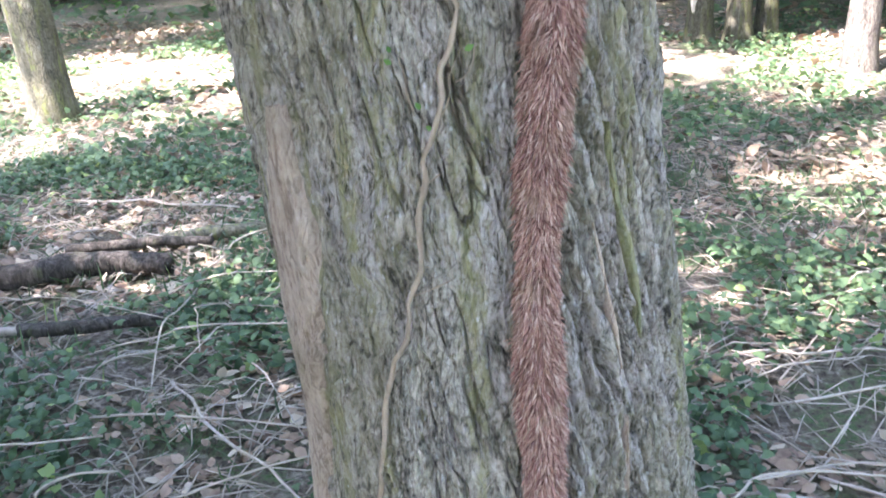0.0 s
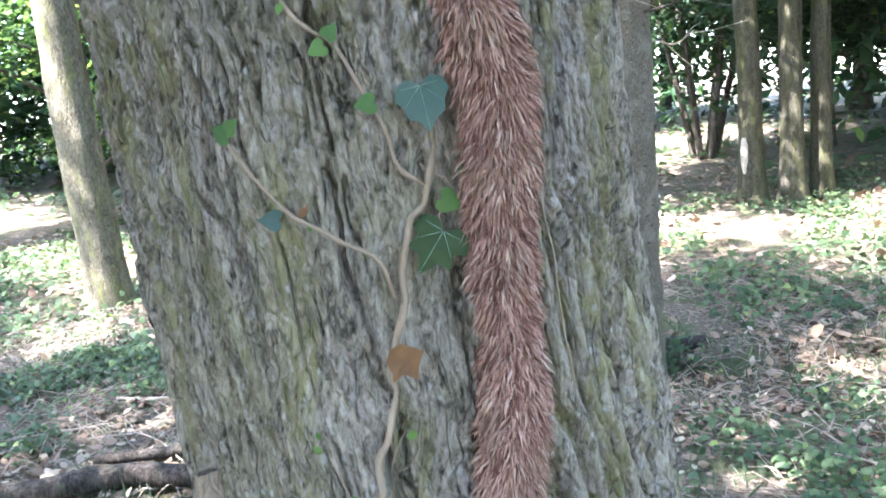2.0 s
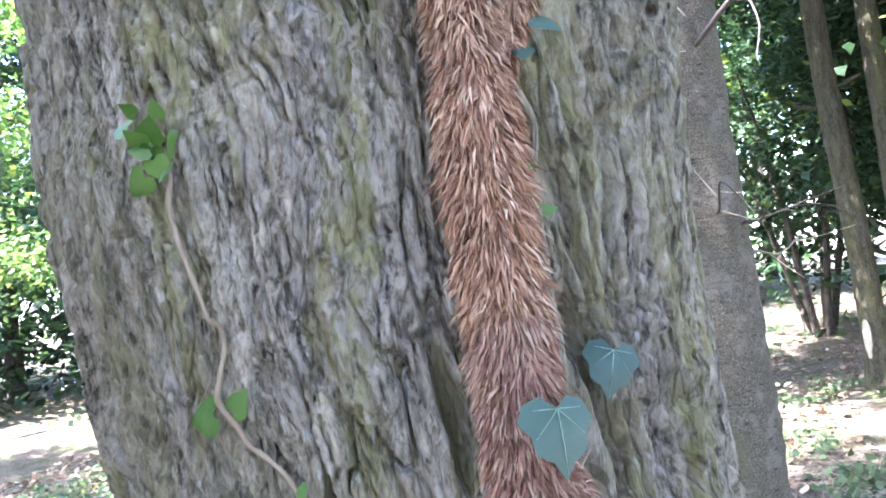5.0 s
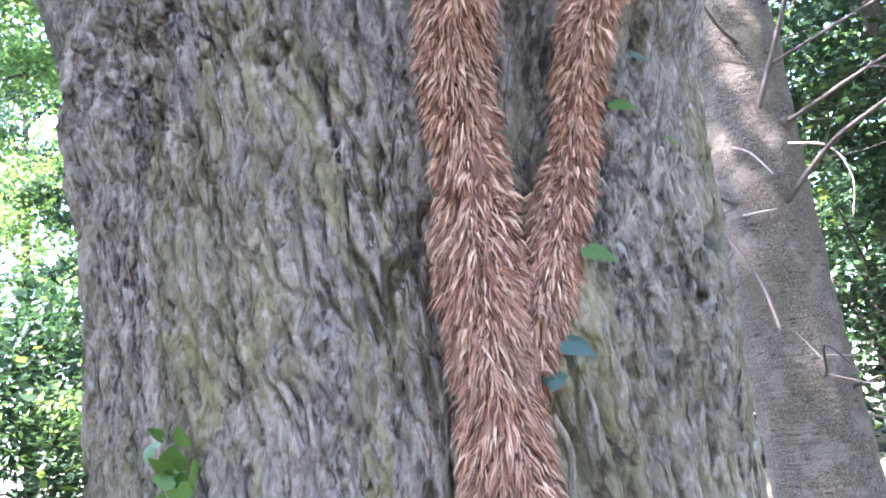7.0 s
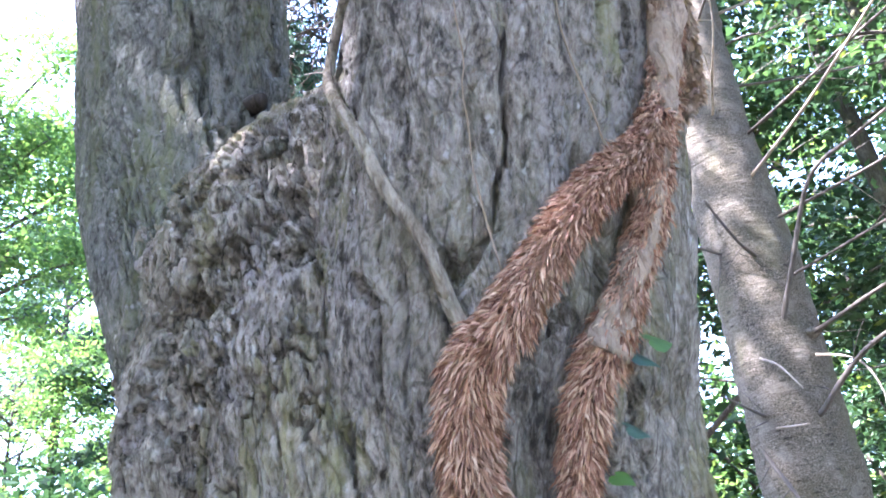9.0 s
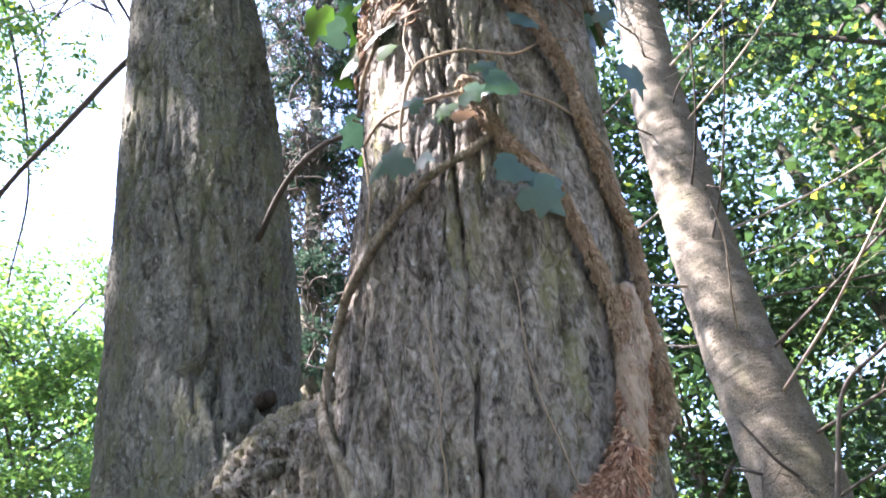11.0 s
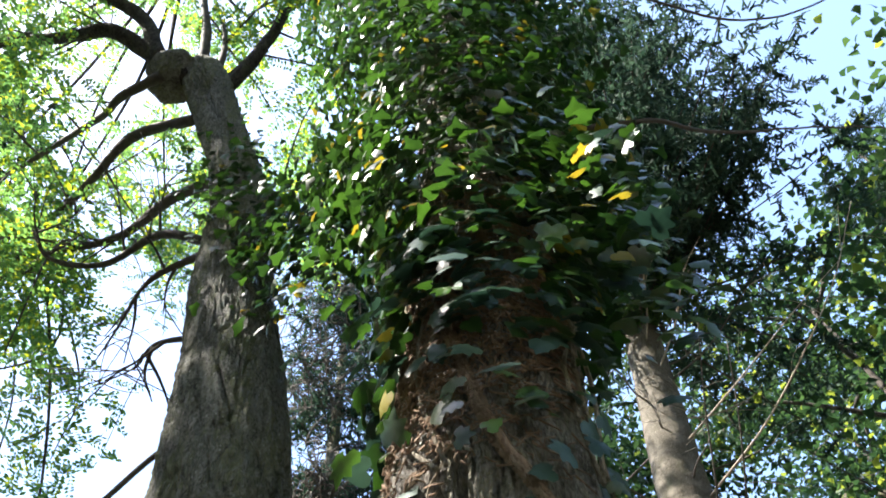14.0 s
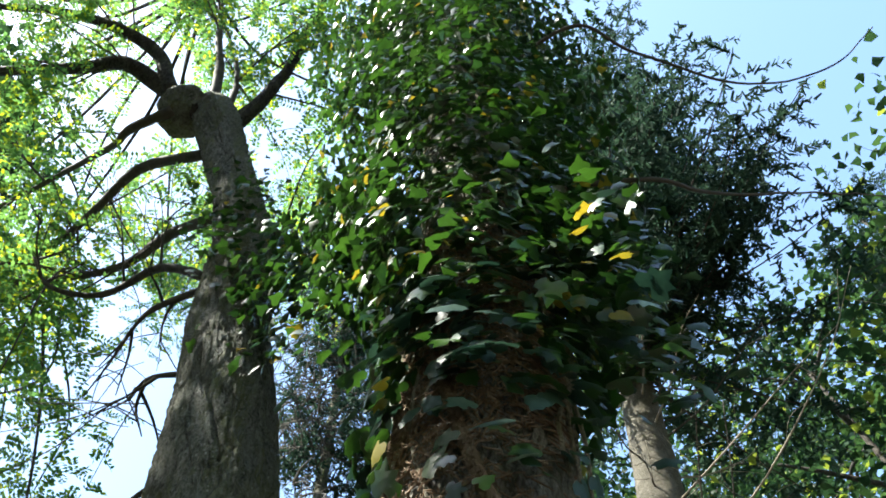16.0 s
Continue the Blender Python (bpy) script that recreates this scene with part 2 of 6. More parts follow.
def hair_material(name, *stops):
    n = Nodes(name)
    c = n.ramp(n.chance(), *stops)
    broad = n.noise(22, 3)
    c = n.mix(n.times(n.step(broad, 0.5, 0.75), 0.5), c, (0.33, 0.24, 0.17))
    return n.done(c, 0.8, None, 0.2)


HAIR = hair_material("root_hair", (0.0, (0.13, 0.062, 0.042)), (0.4, (0.32, 0.17, 0.112)), (0.75, (0.5, 0.308, 0.205)), (1.0, (0.64, 0.475, 0.335)))
# darker, redder hair for the lowest strand
DARK_HAIR = hair_material("dark_root_hair", (0.0, (0.1, 0.045, 0.034)), (0.4, (0.25, 0.13, 0.1)), (0.75, (0.38, 0.23, 0.175)), (1.0, (0.5, 0.37, 0.285)))
DRY_HAIR = plain_wood("dry_brown_root", (0.16, 0.105, 0.066), (0.52, 0.4, 0.28), 160)
HAIRY_CORE = plain_wood("matted_root", (0.07, 0.034, 0.024), (0.2, 0.105, 0.075), 260)
ROOT_MAT = plain_wood("dry_root_mat", (0.08, 0.045, 0.028), (0.38, 0.265, 0.18), 200)
IVY = leaf_material("old_ivy_leaf", (0.007, 0.022, 0.007), (0.027, 0.072, 0.013), (0.26, 0.22, 0.035), 0.97, 0.3, 0.32, 0.9)
IVY_DARK = leaf_material("dark_ivy_leaf", (0.016, 0.036, 0.012), (0.035, 0.06, 0.022), None, 1, 0.15, 0.5, 0.15)
IVY_YOUNG = leaf_material("young_ivy_leaf", (0.034, 0.085, 0.016), (0.078, 0.155, 0.032), None, 1, 0.22, 0.45, 0.3)
IVY_BLUE = leaf_material("blue_green_ivy_leaf", (0.02, 0.049, 0.035), (0.041, 0.081, 0.056), None, 1, 0.12, 0.42, 0.4)
VEIN = leaf_material("pale_leaf_vein", (0.2, 0.29, 0.22), (0.26, 0.35, 0.26), None, 1, 0.1, 0.5, 0.3)
DEAD_LEAF = leaf_material("dead_leaf", (0.12, 0.08, 0.055), (0.26, 0.19, 0.13), (0.36, 0.3, 0.22), 0.8, 0.12, 0.75, 0.2)
BROWN_LEAF = leaf_material("withered_ivy_leaf", (0.13, 0.066, 0.026), (0.2, 0.11, 0.046), None, 1, 0.2, 0.6, 0.3)
HERB = leaf_material("ground_ivy_leaf", (0.026, 0.05, 0.026), (0.075, 0.112, 0.052), (0.17, 0.22, 0.075), 0.96, 0.25, 0.5, 0.2)
FEATHER = leaf_material("pinnate_leaf", (0.05, 0.12, 0.045), (0.11, 0.21, 0.055), (0.26, 0.32, 0.04), 0.82, 0.55, 0.5, 0.4)
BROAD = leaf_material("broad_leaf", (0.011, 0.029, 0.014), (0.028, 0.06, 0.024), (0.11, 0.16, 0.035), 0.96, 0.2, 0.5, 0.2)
# the rare yellow-green colour stands in for sunlit leaves
MAPLE = leaf_material("maple_leaf", (0.013, 0.033, 0.014), (0.036, 0.074, 0.024), (0.16, 0.21, 0.04), 0.87, 0.38, 0.5, 0.2)
BEECH = leaf_material("fresh_green_leaf", (0.032, 0.075, 0.022), (0.075, 0.145, 0.04), (0.15, 0.23, 0.06), 0.85, 0.34, 0.5, 0.2)
NEEDLE = leaf_material("blue_needle", (0.016, 0.036, 0.026), (0.044, 0.074, 0.05), None, 1, 0.2, 0.75, 0.1)

FRESH_NEEDLE = leaf_material("fresh_needle", (0.03, 0.065, 0.02), (0.075, 0.13, 0.04), None, 1, 0.25, 0.6, 0.2)


def ground_material():
    n = Nodes("forest_floor")
    a = n.noise(3.2, 6, None, 0.65)
    b = n.noise(38, 5, None, 0.7)
    c = n.noise(150, 3)
    soil = n.ramp(b, (0.32, (0.035, 0.027, 0.02)), (0.47, (0.11, 0.087, 0.064)), (0.6, (0.23, 0.19, 0.145)), (0.75, (0.42, 0.375, 0.31)))
    green = n.ramp(c, (0.3, (0.03, 0.055, 0.02)), (0.7, (0.085, 0.13, 0.045)))
    col = n.mix(n.times(n.step(a, 0.48, 0.62), n.step(b, 0.36, 0.6)), soil, green)
    return n.done(col, 0.95, n.bump(b, 0.9, 0.03, n.bump(c, 0.7, 0.01)), 0.15)


GROUND = ground_material()

# ---------------------------------------------------------------- mesh tools
RNG = np.random.default_rng(7)


def lattice(ix, iy, iz, seed):
    h = (ix * 374761393 + iy * 668265263 + iz * 2147483647 + seed * 974711) & 0xFFFFFFFF
    h = ((h ^ (h >> 13)) * 1274126177) & 0xFFFFFFFF
    h = ((h ^ (h >> 16)) * 2246822519) & 0xFFFFFFFF
    return ((h ^ (h >> 15)) & 0xFFFFFF) / float(0xFFFFFF)


def vnoise(x, y, z=None, seed=0):
    """Smooth value noise from 0 to 1 for arrays."""
    z = np.zeros_like(x) if z is None else z
    fx, fy, fz = np.floor(x), np.floor(y), np.floor(z)
    i, j, k = fx.astype(np.int64), fy.astype(np.int64), fz.astype(np.int64)
    u, v, w = x - fx, y - fy, z - fz
    u, v, w = (a * a * a * (a * (a * 6 - 15) + 10) for a in (u, v, w))
    total = 0
    for a in (0, 1):
        for b in (0, 1):
            for c in (0, 1):
                weight = (u if a else 1 - u) * (v if b else 1 - v) * (w if c else 1 - w)
                total = total + weight * lattice(i + a, j + b, k + c, seed)
    return total


def fbm(x, y, z=None, seed=0, octaves=4):
    total, amp, norm = 0, 1.0, 0
    for o in range(octaves):
        total = total + amp * vnoise(x * 2**o, y * 2**o, None if z is None else z * 2**o, seed + o)
        norm += amp
        amp *= 0.5
    return total / norm


def worley(x, y, seed):
    """Distances to the nearest and second nearest of scattered points, and the nearest one's number from 0 to 1."""
    i, j = np.floor(x).astype(np.int64), np.floor(y).astype(np.int64)
    f1, f2, lot = np.full(x.shape, 9.0), np.full(x.shape, 9.0), np.zeros(x.shape)
    for a in (-1, 0, 1):
        for b in (-1, 0, 1):
            ci, cj = i + a, j + b
            zero = 0 * ci
            px, py = ci + lattice(ci, cj, zero, seed), cj + lattice(ci, cj, zero + 1, seed)
            d = np.hypot(px - x, py - y)
            closer = d < f1
            f2 = np.where(closer, f1, np.minimum(f2, d))
            lot = np.where(closer, lattice(ci, cj, zero + 2, seed), lot)
            f1 = np.where(closer, d, f1)
    return f1, f2, lot


def smooth(a, lo, hi):
    t = np.clip((a - lo) / (hi - lo), 0, 1)
    return t * t * (3 - 2 * t)


def build(name, verts, faces, material, parent=None, label="", rounded=False):
    """One mesh object from arrays of points and faces (one array for each number of corners)."""
    faces = [f for f in (faces if isinstance(faces, list) else [faces]) if len(f)]
    me = bpy.data.meshes.new(name)
    verts = np.asarray(verts, np.float32)
    me.vertices.add(len(verts))
    me.vertices.foreach_set("co", verts.ravel())
    loops = np.concatenate([np.asarray(f, np.int32).ravel() for f in faces])
    sizes = np.concatenate([np.full(len(f), np.asarray(f).shape[1], np.int32) for f in faces])
    me.loops.add(len(loops))
    me.loops.foreach_set("vertex_index", loops)
    me.polygons.add(len(sizes))
    me.polygons.foreach_set("loop_start", np.concatenate([[0], np.cumsum(sizes)[:-1]]).astype(np.int32))
    me.polygons.foreach_set("loop_total", sizes)
    if rounded:
        me.polygons.foreach_set("use_smooth", np.ones(len(sizes), bool))
    me.update(calc_edges=True)
    me.materials.append(material)
    ob = new(name, me)
    ob.parent = parent
    if label:
        ob["label"] = label
    return ob


def thing(name, at, label, category, group="", kind=""):
    """An empty at a thing's base, which holds its parts."""
    ob = new(name)
    ob.empty_display_size = 0.1
    ob.location = at
    return tagged(ob, label, category, group, kind)


def part(name, mesh, material, parent, label="", rounded=True):
    """A part under a thing; the points are in world metres."""
    verts, faces = mesh
    base = parent
    off = np.zeros(3)
    while base is not None:
        off = off + np.array(base.location)
        base = base.parent
    return build(name, np.asarray(verts) - off, faces, material, parent, label, rounded)


def joined(meshes):
    """Several (verts, faces) in one."""
    vs, fs, n = [], {}, 0
    for v, f in meshes:
        for g in f if isinstance(f, list) else [f]:
            g = np.asarray(g)
            if len(g):
                fs.setdefault(g.shape[1], []).append(g + n)
        vs.append(np.asarray(v))
        n += len(v)
    return np.concatenate(vs), [np.concatenate(g) for g in fs.values()]


def spline(points, steps):
    """A smooth line through the points (Catmull-Rom), for any number of columns."""
    p = np.asarray(points, float)
    if len(p) < 3:
        t = np.linspace(0, 1, steps * max(1, len(p) - 1) + 1)[:, None]
        return p[0] * (1 - t) + p[-1] * t
    q = np.vstack([2 * p[0] - p[1], p, 2 * p[-1] - p[-2]])
    out = []
    for i in range(len(p) - 1):
        a, b, c, d = q[i : i + 4]
        t = np.arange(steps)[:, None] / steps
        out.append(0.5 * (2 * b + (c - a) * t + (2 * a - 5 * b + 4 * c - d) * t**2 + (3 * b - a - 3 * c + d) * t**3))
    return np.vstack(out + [p[-1:]])


def unit(v):
    return v / np.maximum(np.linalg.norm(v, axis=-1, keepdims=True), 1e-9)


def frames(line):
    """Tangent, side and other side along a line, without twist."""
    t = unit(np.gradient(line, axis=0))
    side = np.zeros_like(t)
    ref = np.array([0.0, 0, 1]) if abs(t[0][2]) < 0.9 else np.array([1.0, 0, 0])
    s = unit(np.cross(t[0], ref))
    for i in range(len(t)):
        s = unit(s - t[i] * np.dot(s, t[i]))
        side[i] = s
    return t, side, np.cross(t, side)


def tube(line, radii, sides=8, rough=0.0, seed=0, lump=30.0):
    """A closed tube along a line, with an uneven skin."""
    line = np.asarray(line, float)
    radii = np.broadcast_to(np.asarray(radii, float), (len(line),))
    _, a, b = frames(line)
    ang = np.linspace(0, 2 * np.pi, sides, endpoint=False)
    ring = np.cos(ang)[None, :, None] * a[:, None] + np.sin(ang)[None, :, None] * b[:, None]
    r = radii[:, None] * np.ones(sides)[None]
    if rough:
        pts = line[:, None] + ring * r[..., None]
        r = r * (1 + rough * (fbm(pts[..., 0] * lump, pts[..., 1] * lump, pts[..., 2] * lump * 0.4, seed, 3) - 0.5) * 2)
    verts = (line[:, None] + ring * r[..., None]).reshape(-1, 3)
    n = len(line)
    i = np.arange(n - 1)[:, None] * sides
    j = np.arange(sides)[None]
    k = (j + 1) % sides
    quads = np.stack([i + j, i + k, i + sides + k, i + sides + j], -1).reshape(-1, 4)
    verts = np.vstack([verts, line[:1], line[-1:]])
    jj = np.arange(sides)
    kk = (jj + 1) % sides
    last = (n - 1) * sides
    caps = np.vstack([np.stack([kk, jj, np.full(sides, n * sides)], -1), np.stack([last + jj, last + kk, np.full(sides, n * sides + 1)], -1)])
    return verts, [quads, caps]


def taper(n, r0, r1, power=1.0):
    return r1 + (r0 - r1) * (1 - np.linspace(0, 1, n) ** power)


# leaf outlines: tip along +y, stalk at the origin, upper skin along +z
def ivy_leaf_shape(lobes=True, cup=0.26):
    if lobes:
        half = [(0.0, 0.12), (0.22, -0.06), (0.46, 0.02), (0.56, 0.28), (0.36, 0.4), (0.44, 0.66), (0.2, 0.66)]
    else:
        half = [(0.0, 0.1), (0.2, -0.06), (0.42, 0.02), (0.5, 0.24), (0.42, 0.46), (0.28, 0.66), (0.12, 0.86)]
    rim = [half[0]] + half[1:] + [(0.0, 1.0)] + [(-x, y) for x, y in half[:0:-1]]
    pts = np.array([(x, y, 0.0) for x, y in rim] + [(0, 0.3, 0), (0, 0.62, 0)])
    pts[:, 2] = -cup * np.abs(pts[:, 0]) ** 1.4 - cup * 0.8 * (pts[:, 1] - 0.4) ** 2 + 0.05 * np.sin(pts[:, 0] * 9) * np.abs(pts[:, 0])
    n = len(rim)
    c, d = n, n + 1
    faces = []
    for i in range(n):
        j = (i + 1) % n
        near = pts[i][1] + pts[j][1] > 1.0
        faces.append((i, j, d if near else c))
    # the two strips that close the middle
    for i in range(n):
        a = pts[i - 1][1] + pts[i][1] > 1.0
        b = pts[i][1] + pts[(i + 1) % n][1] > 1.0
        if a != b:
            faces.append((c, i, d) if b else (d, i, c))
    f = np.array(faces)
    nz = np.cross(pts[f[:, 1]] - pts[f[:, 0]], pts[f[:, 2]] - pts[f[:, 0]])[:, 2]
    f[nz < 0] = f[nz < 0][:, ::-1]
    return pts, f


IVY_SHAPE = ivy_leaf_shape(True)
CRUMPLED_SHAPE = (np.array([(0, 0, 0), (.26, .08, .16), (.52, .42, -.1), (.32, .66, .2), (.44, .96, -.05), (.06, .76, .14), (-.2, 1.0, -.12), (-.36, .66, .16), (-.52, .3, -.08), (0, .45, -.14)]), np.array([(i, (i + 1) % 9, 9) for i in range(9)]))
SHALLOW_SHAPE = (IVY_SHAPE[0] * 0.45 + ivy_leaf_shape(False)[0] * 0.55, IVY_SHAPE[1])
HEART_SHAPE = ivy_leaf_shape(False)
OVAL_SHAPE = (np.array([(0, 0, 0), (0.28, 0.3, -0.05), (0.3, 0.6, -0.07), (0, 1, -0.12), (-0.3, 0.6, -0.07), (-0.28, 0.3, -0.05), (0, 0.45, 0.03)]), np.array([(0, 1, 6), (1, 2, 6), (2, 3, 6), (3, 4, 6), (4, 5, 6), (5, 0, 6)]))
IVY_SIMPLE = (np.array([(0, .05, 0), (.45, .03, -.05), (.52, .4, -.07), (.22, .58, -.03), (0, 1, -.1), (-.22, .58, -.03), (-.52, .4, -.07), (-.45, .03, -.05), (0, .36, .03)]), np.array([(i, (i + 1) % 8, 8) for i in range(8)]))
LEAFLET_SHAPE = (np.array([(0, 0, 0), (0.26, 0.5, -0.03), (0, 1, -0.06), (-0.26, 0.5, -0.03)]), np.array([(0, 1, 2), (0, 2, 3)]))
HERB_SHAPE = (np.array([(0, .1, 0), (.42, 0, -.1), (.45, .45, -.1), (0, 1, -.16), (-.45, .45, -.1), (-.42, 0, -.1), (0, .4, .05)]), np.array([(0, 1, 6), (1, 2, 6), (2, 3, 6), (3, 4, 6), (4, 5, 6), (5, 0, 6)]))
MAPLE_SHAPE = (np.array([(0, 0, 0), (.5, .25, -.08), (.25, .6, 0), (0, 1, -.08), (-.25, .6, 0), (-.5, .25, -.08)]), np.array([(0, 1, 2), (0, 2, 3), (0, 3, 4), (0, 4, 5)]))
BLADE_SHAPE = (np.array([(0.035, 0, 0), (0.03, 0.55, -0.06), (0, 1, -0.25), (-0.03, 0.55, -0.06), (-0.035, 0, 0)]), np.array([(0, 1, 3), (1, 2, 3), (0, 3, 4)]))
NEEDLE_SHAPE = (np.array([(0.16, 0, 0), (0.1, 1, -0.1), (-0.1, 1, -0.1), (-0.16, 0, 0)]), np.array([(0, 1, 2), (0, 2, 3)]))


def scatter(shape, at, normal, ahead, size):
    """Many copies of a leaf as one (verts, faces)."""
    tv, tf = shape
    at, normal, ahead = (np.asarray(a, float).reshape(-1, 3) for a in (at, normal, ahead))
    size = np.broadcast_to(np.asarray(size, float), (len(at),))
    normal = unit(normal)
    y = unit(ahead - normal * (ahead * normal).sum(-1, keepdims=True))
    x = np.cross(y, normal)
    v = at[:, None] + size[:, None, None] * (tv[None, :, :1] * x[:, None] + tv[None, :, 1:2] * y[:, None] + tv[None, :, 2:] * normal[:, None])
    f = tf[None] + (np.arange(len(at)) * len(tv))[:, None, None]
    return v.reshape(-1, 3), f.reshape(-1, tf.shape[1])


def any_way(n, rng=RNG):
    return unit(rng.normal(size=(n, 3)))


# ---------------------------------------------------------------- ground
def ground_height(x, y):
    x, y = np.asarray(x, float), np.asarray(y, float)
    far = np.clip(y, -6, 22)
    z = 0.04 * far - 0.015 + 0.012 * np.clip(-x - 6, 0, 30) + 0.02 * np.clip(y - 22, 0, 25)
    return z + 0.09 * (fbm(x * 0.7, y * 0.7, seed=3, octaves=3) - 0.5) + 0.035 * (vnoise(x * 4.1, y * 4.1, seed=9) - 0.5)


def make_ground():
    near = np.concatenate([-np.geomspace(400, 7, 26), np.linspace(-6.5, 6.5, 150), np.geomspace(7, 400, 26)])
    ys = np.concatenate([-np.geomspace(400, 3.2, 22), np.linspace(-3, 13, 180), np.geomspace(13.4, 400, 30)])
    gx, gy = np.meshgrid(near, ys)
    gz = ground_height(gx, gy)
    verts = np.stack([gx, gy, gz], -1).reshape(-1, 3)
    w, h = len(near), len(ys)
    i = np.arange(h - 1)[:, None] * w + np.arange(w - 1)[None]
    quads = np.stack([i, i + 1, i + w + 1, i + w], -1).reshape(-1, 4)
    ob = build("ground", verts, quads, GROUND, rounded=True)
    tagged(ob, "forest floor of brown leaf litter and soil", "ground", kind="structure")


make_ground()

# ---------------------------------------------------------------- the forked tree
# height, centre x, centre y, half width, half depth
LOW = [(-.3, .09, 1.33, .41, .40), (0, .065, 1.31, .35, .33), (.72, .031, 1.297, .296, .296), (1.06, -.011, 1.279, .286, .279), (1.36, -.043, 1.277, .29, .28),
       (1.57, -.05, 1.245, .28, .27), (1.74, -.049, 1.21, .274, .262), (1.85, -.055, 1.19, .281, .25), (2.0, -.057, 1.195, .296, .25), (2.16, -.06, 1.2, .305, .25),
       (2.28, -.064, 1.195, .313, .245), (2.38, -.083, 1.19, .312, .215), (2.5, -.1, 1.175, .285, .175), (2.6, -.105, 1.165, .22, .06)]
LEFT = [(1.9, -.15, 1.19, .09, .09), (2.2, -.2, 1.16, .12, .16), (2.45, -.287, 1.155, .143, .165), (2.667, -.344, 1.158, .144, .149), (2.93, -.343, 1.142, .154, .154), (3.36, -.368, 1.116, .149, .149),
        (3.9, -.41, 1.085, .136, .136), (4.35, -.483, 1.055, .127, .127), (4.9, -.502, 1.01, .118, .118), (5.4, -.59, .94, .105, .105), (5.9, -.68, .80, .113, .113), (6.2, -.725, .70, .125, .12), (6.36, -.75, .65, .1, .09), (6.42, -.76, .63, .04, .04)]
RIGHT = [(1.9, 0, 1.27, .18, .18), (2.06, .037, 1.169, .19, .19), (2.2, .07, 1.15, .2, .2), (2.38, .13, 1.13, .185, .185), (2.5, .16, 1.11, .176, .176), (2.61, .195, 1.085, .16, .16),
         (2.78, .235, 1.055, .152, .152), (2.95, .262, 1.045, .15, .15), (3.2, .30, 1.04, .145, .145), (4, .38, 1.04, .14, .14), (6, .45, 1.05, .12, .12), (8, .58, 1.05, .1, .1), (11, .7, 1.05, .05, .05)]


def section(table, z):
    a = np.array(table)
    return [np.interp(z, a[:, 0], a[:, i]) for i in range(1, 5)]


def bark_face(x, z, out=0.0):
    """The point of the trunk's near face at x and z, so far out of the bark."""
    best, way = None, None
    for table in (LOW, LEFT, RIGHT):
        if not table[0][0] <= z <= table[-1][0]:
            continue
        cx, cy, rx, ry = section(table, z)
        u = (x - cx) / rx
        if abs(u) < 1:
            y = cy - ry * math.sqrt(1 - u * u)
            if best is None or y < best[1]:
                best = np.array([x, y, z])
                way = unit(np.array([u / rx, -math.sqrt(1 - u * u) / ry, 0.0]))
    if best is None:
        cx, cy, rx, ry = section(RIGHT if z > 2.3 else LOW, z)
        s = 1 if x > cx else -1
        best, way = np.array([cx + s * rx, cy, z]), np.array([s * 1.0, -0.2, 0])
    return best + way * out, unit(way)


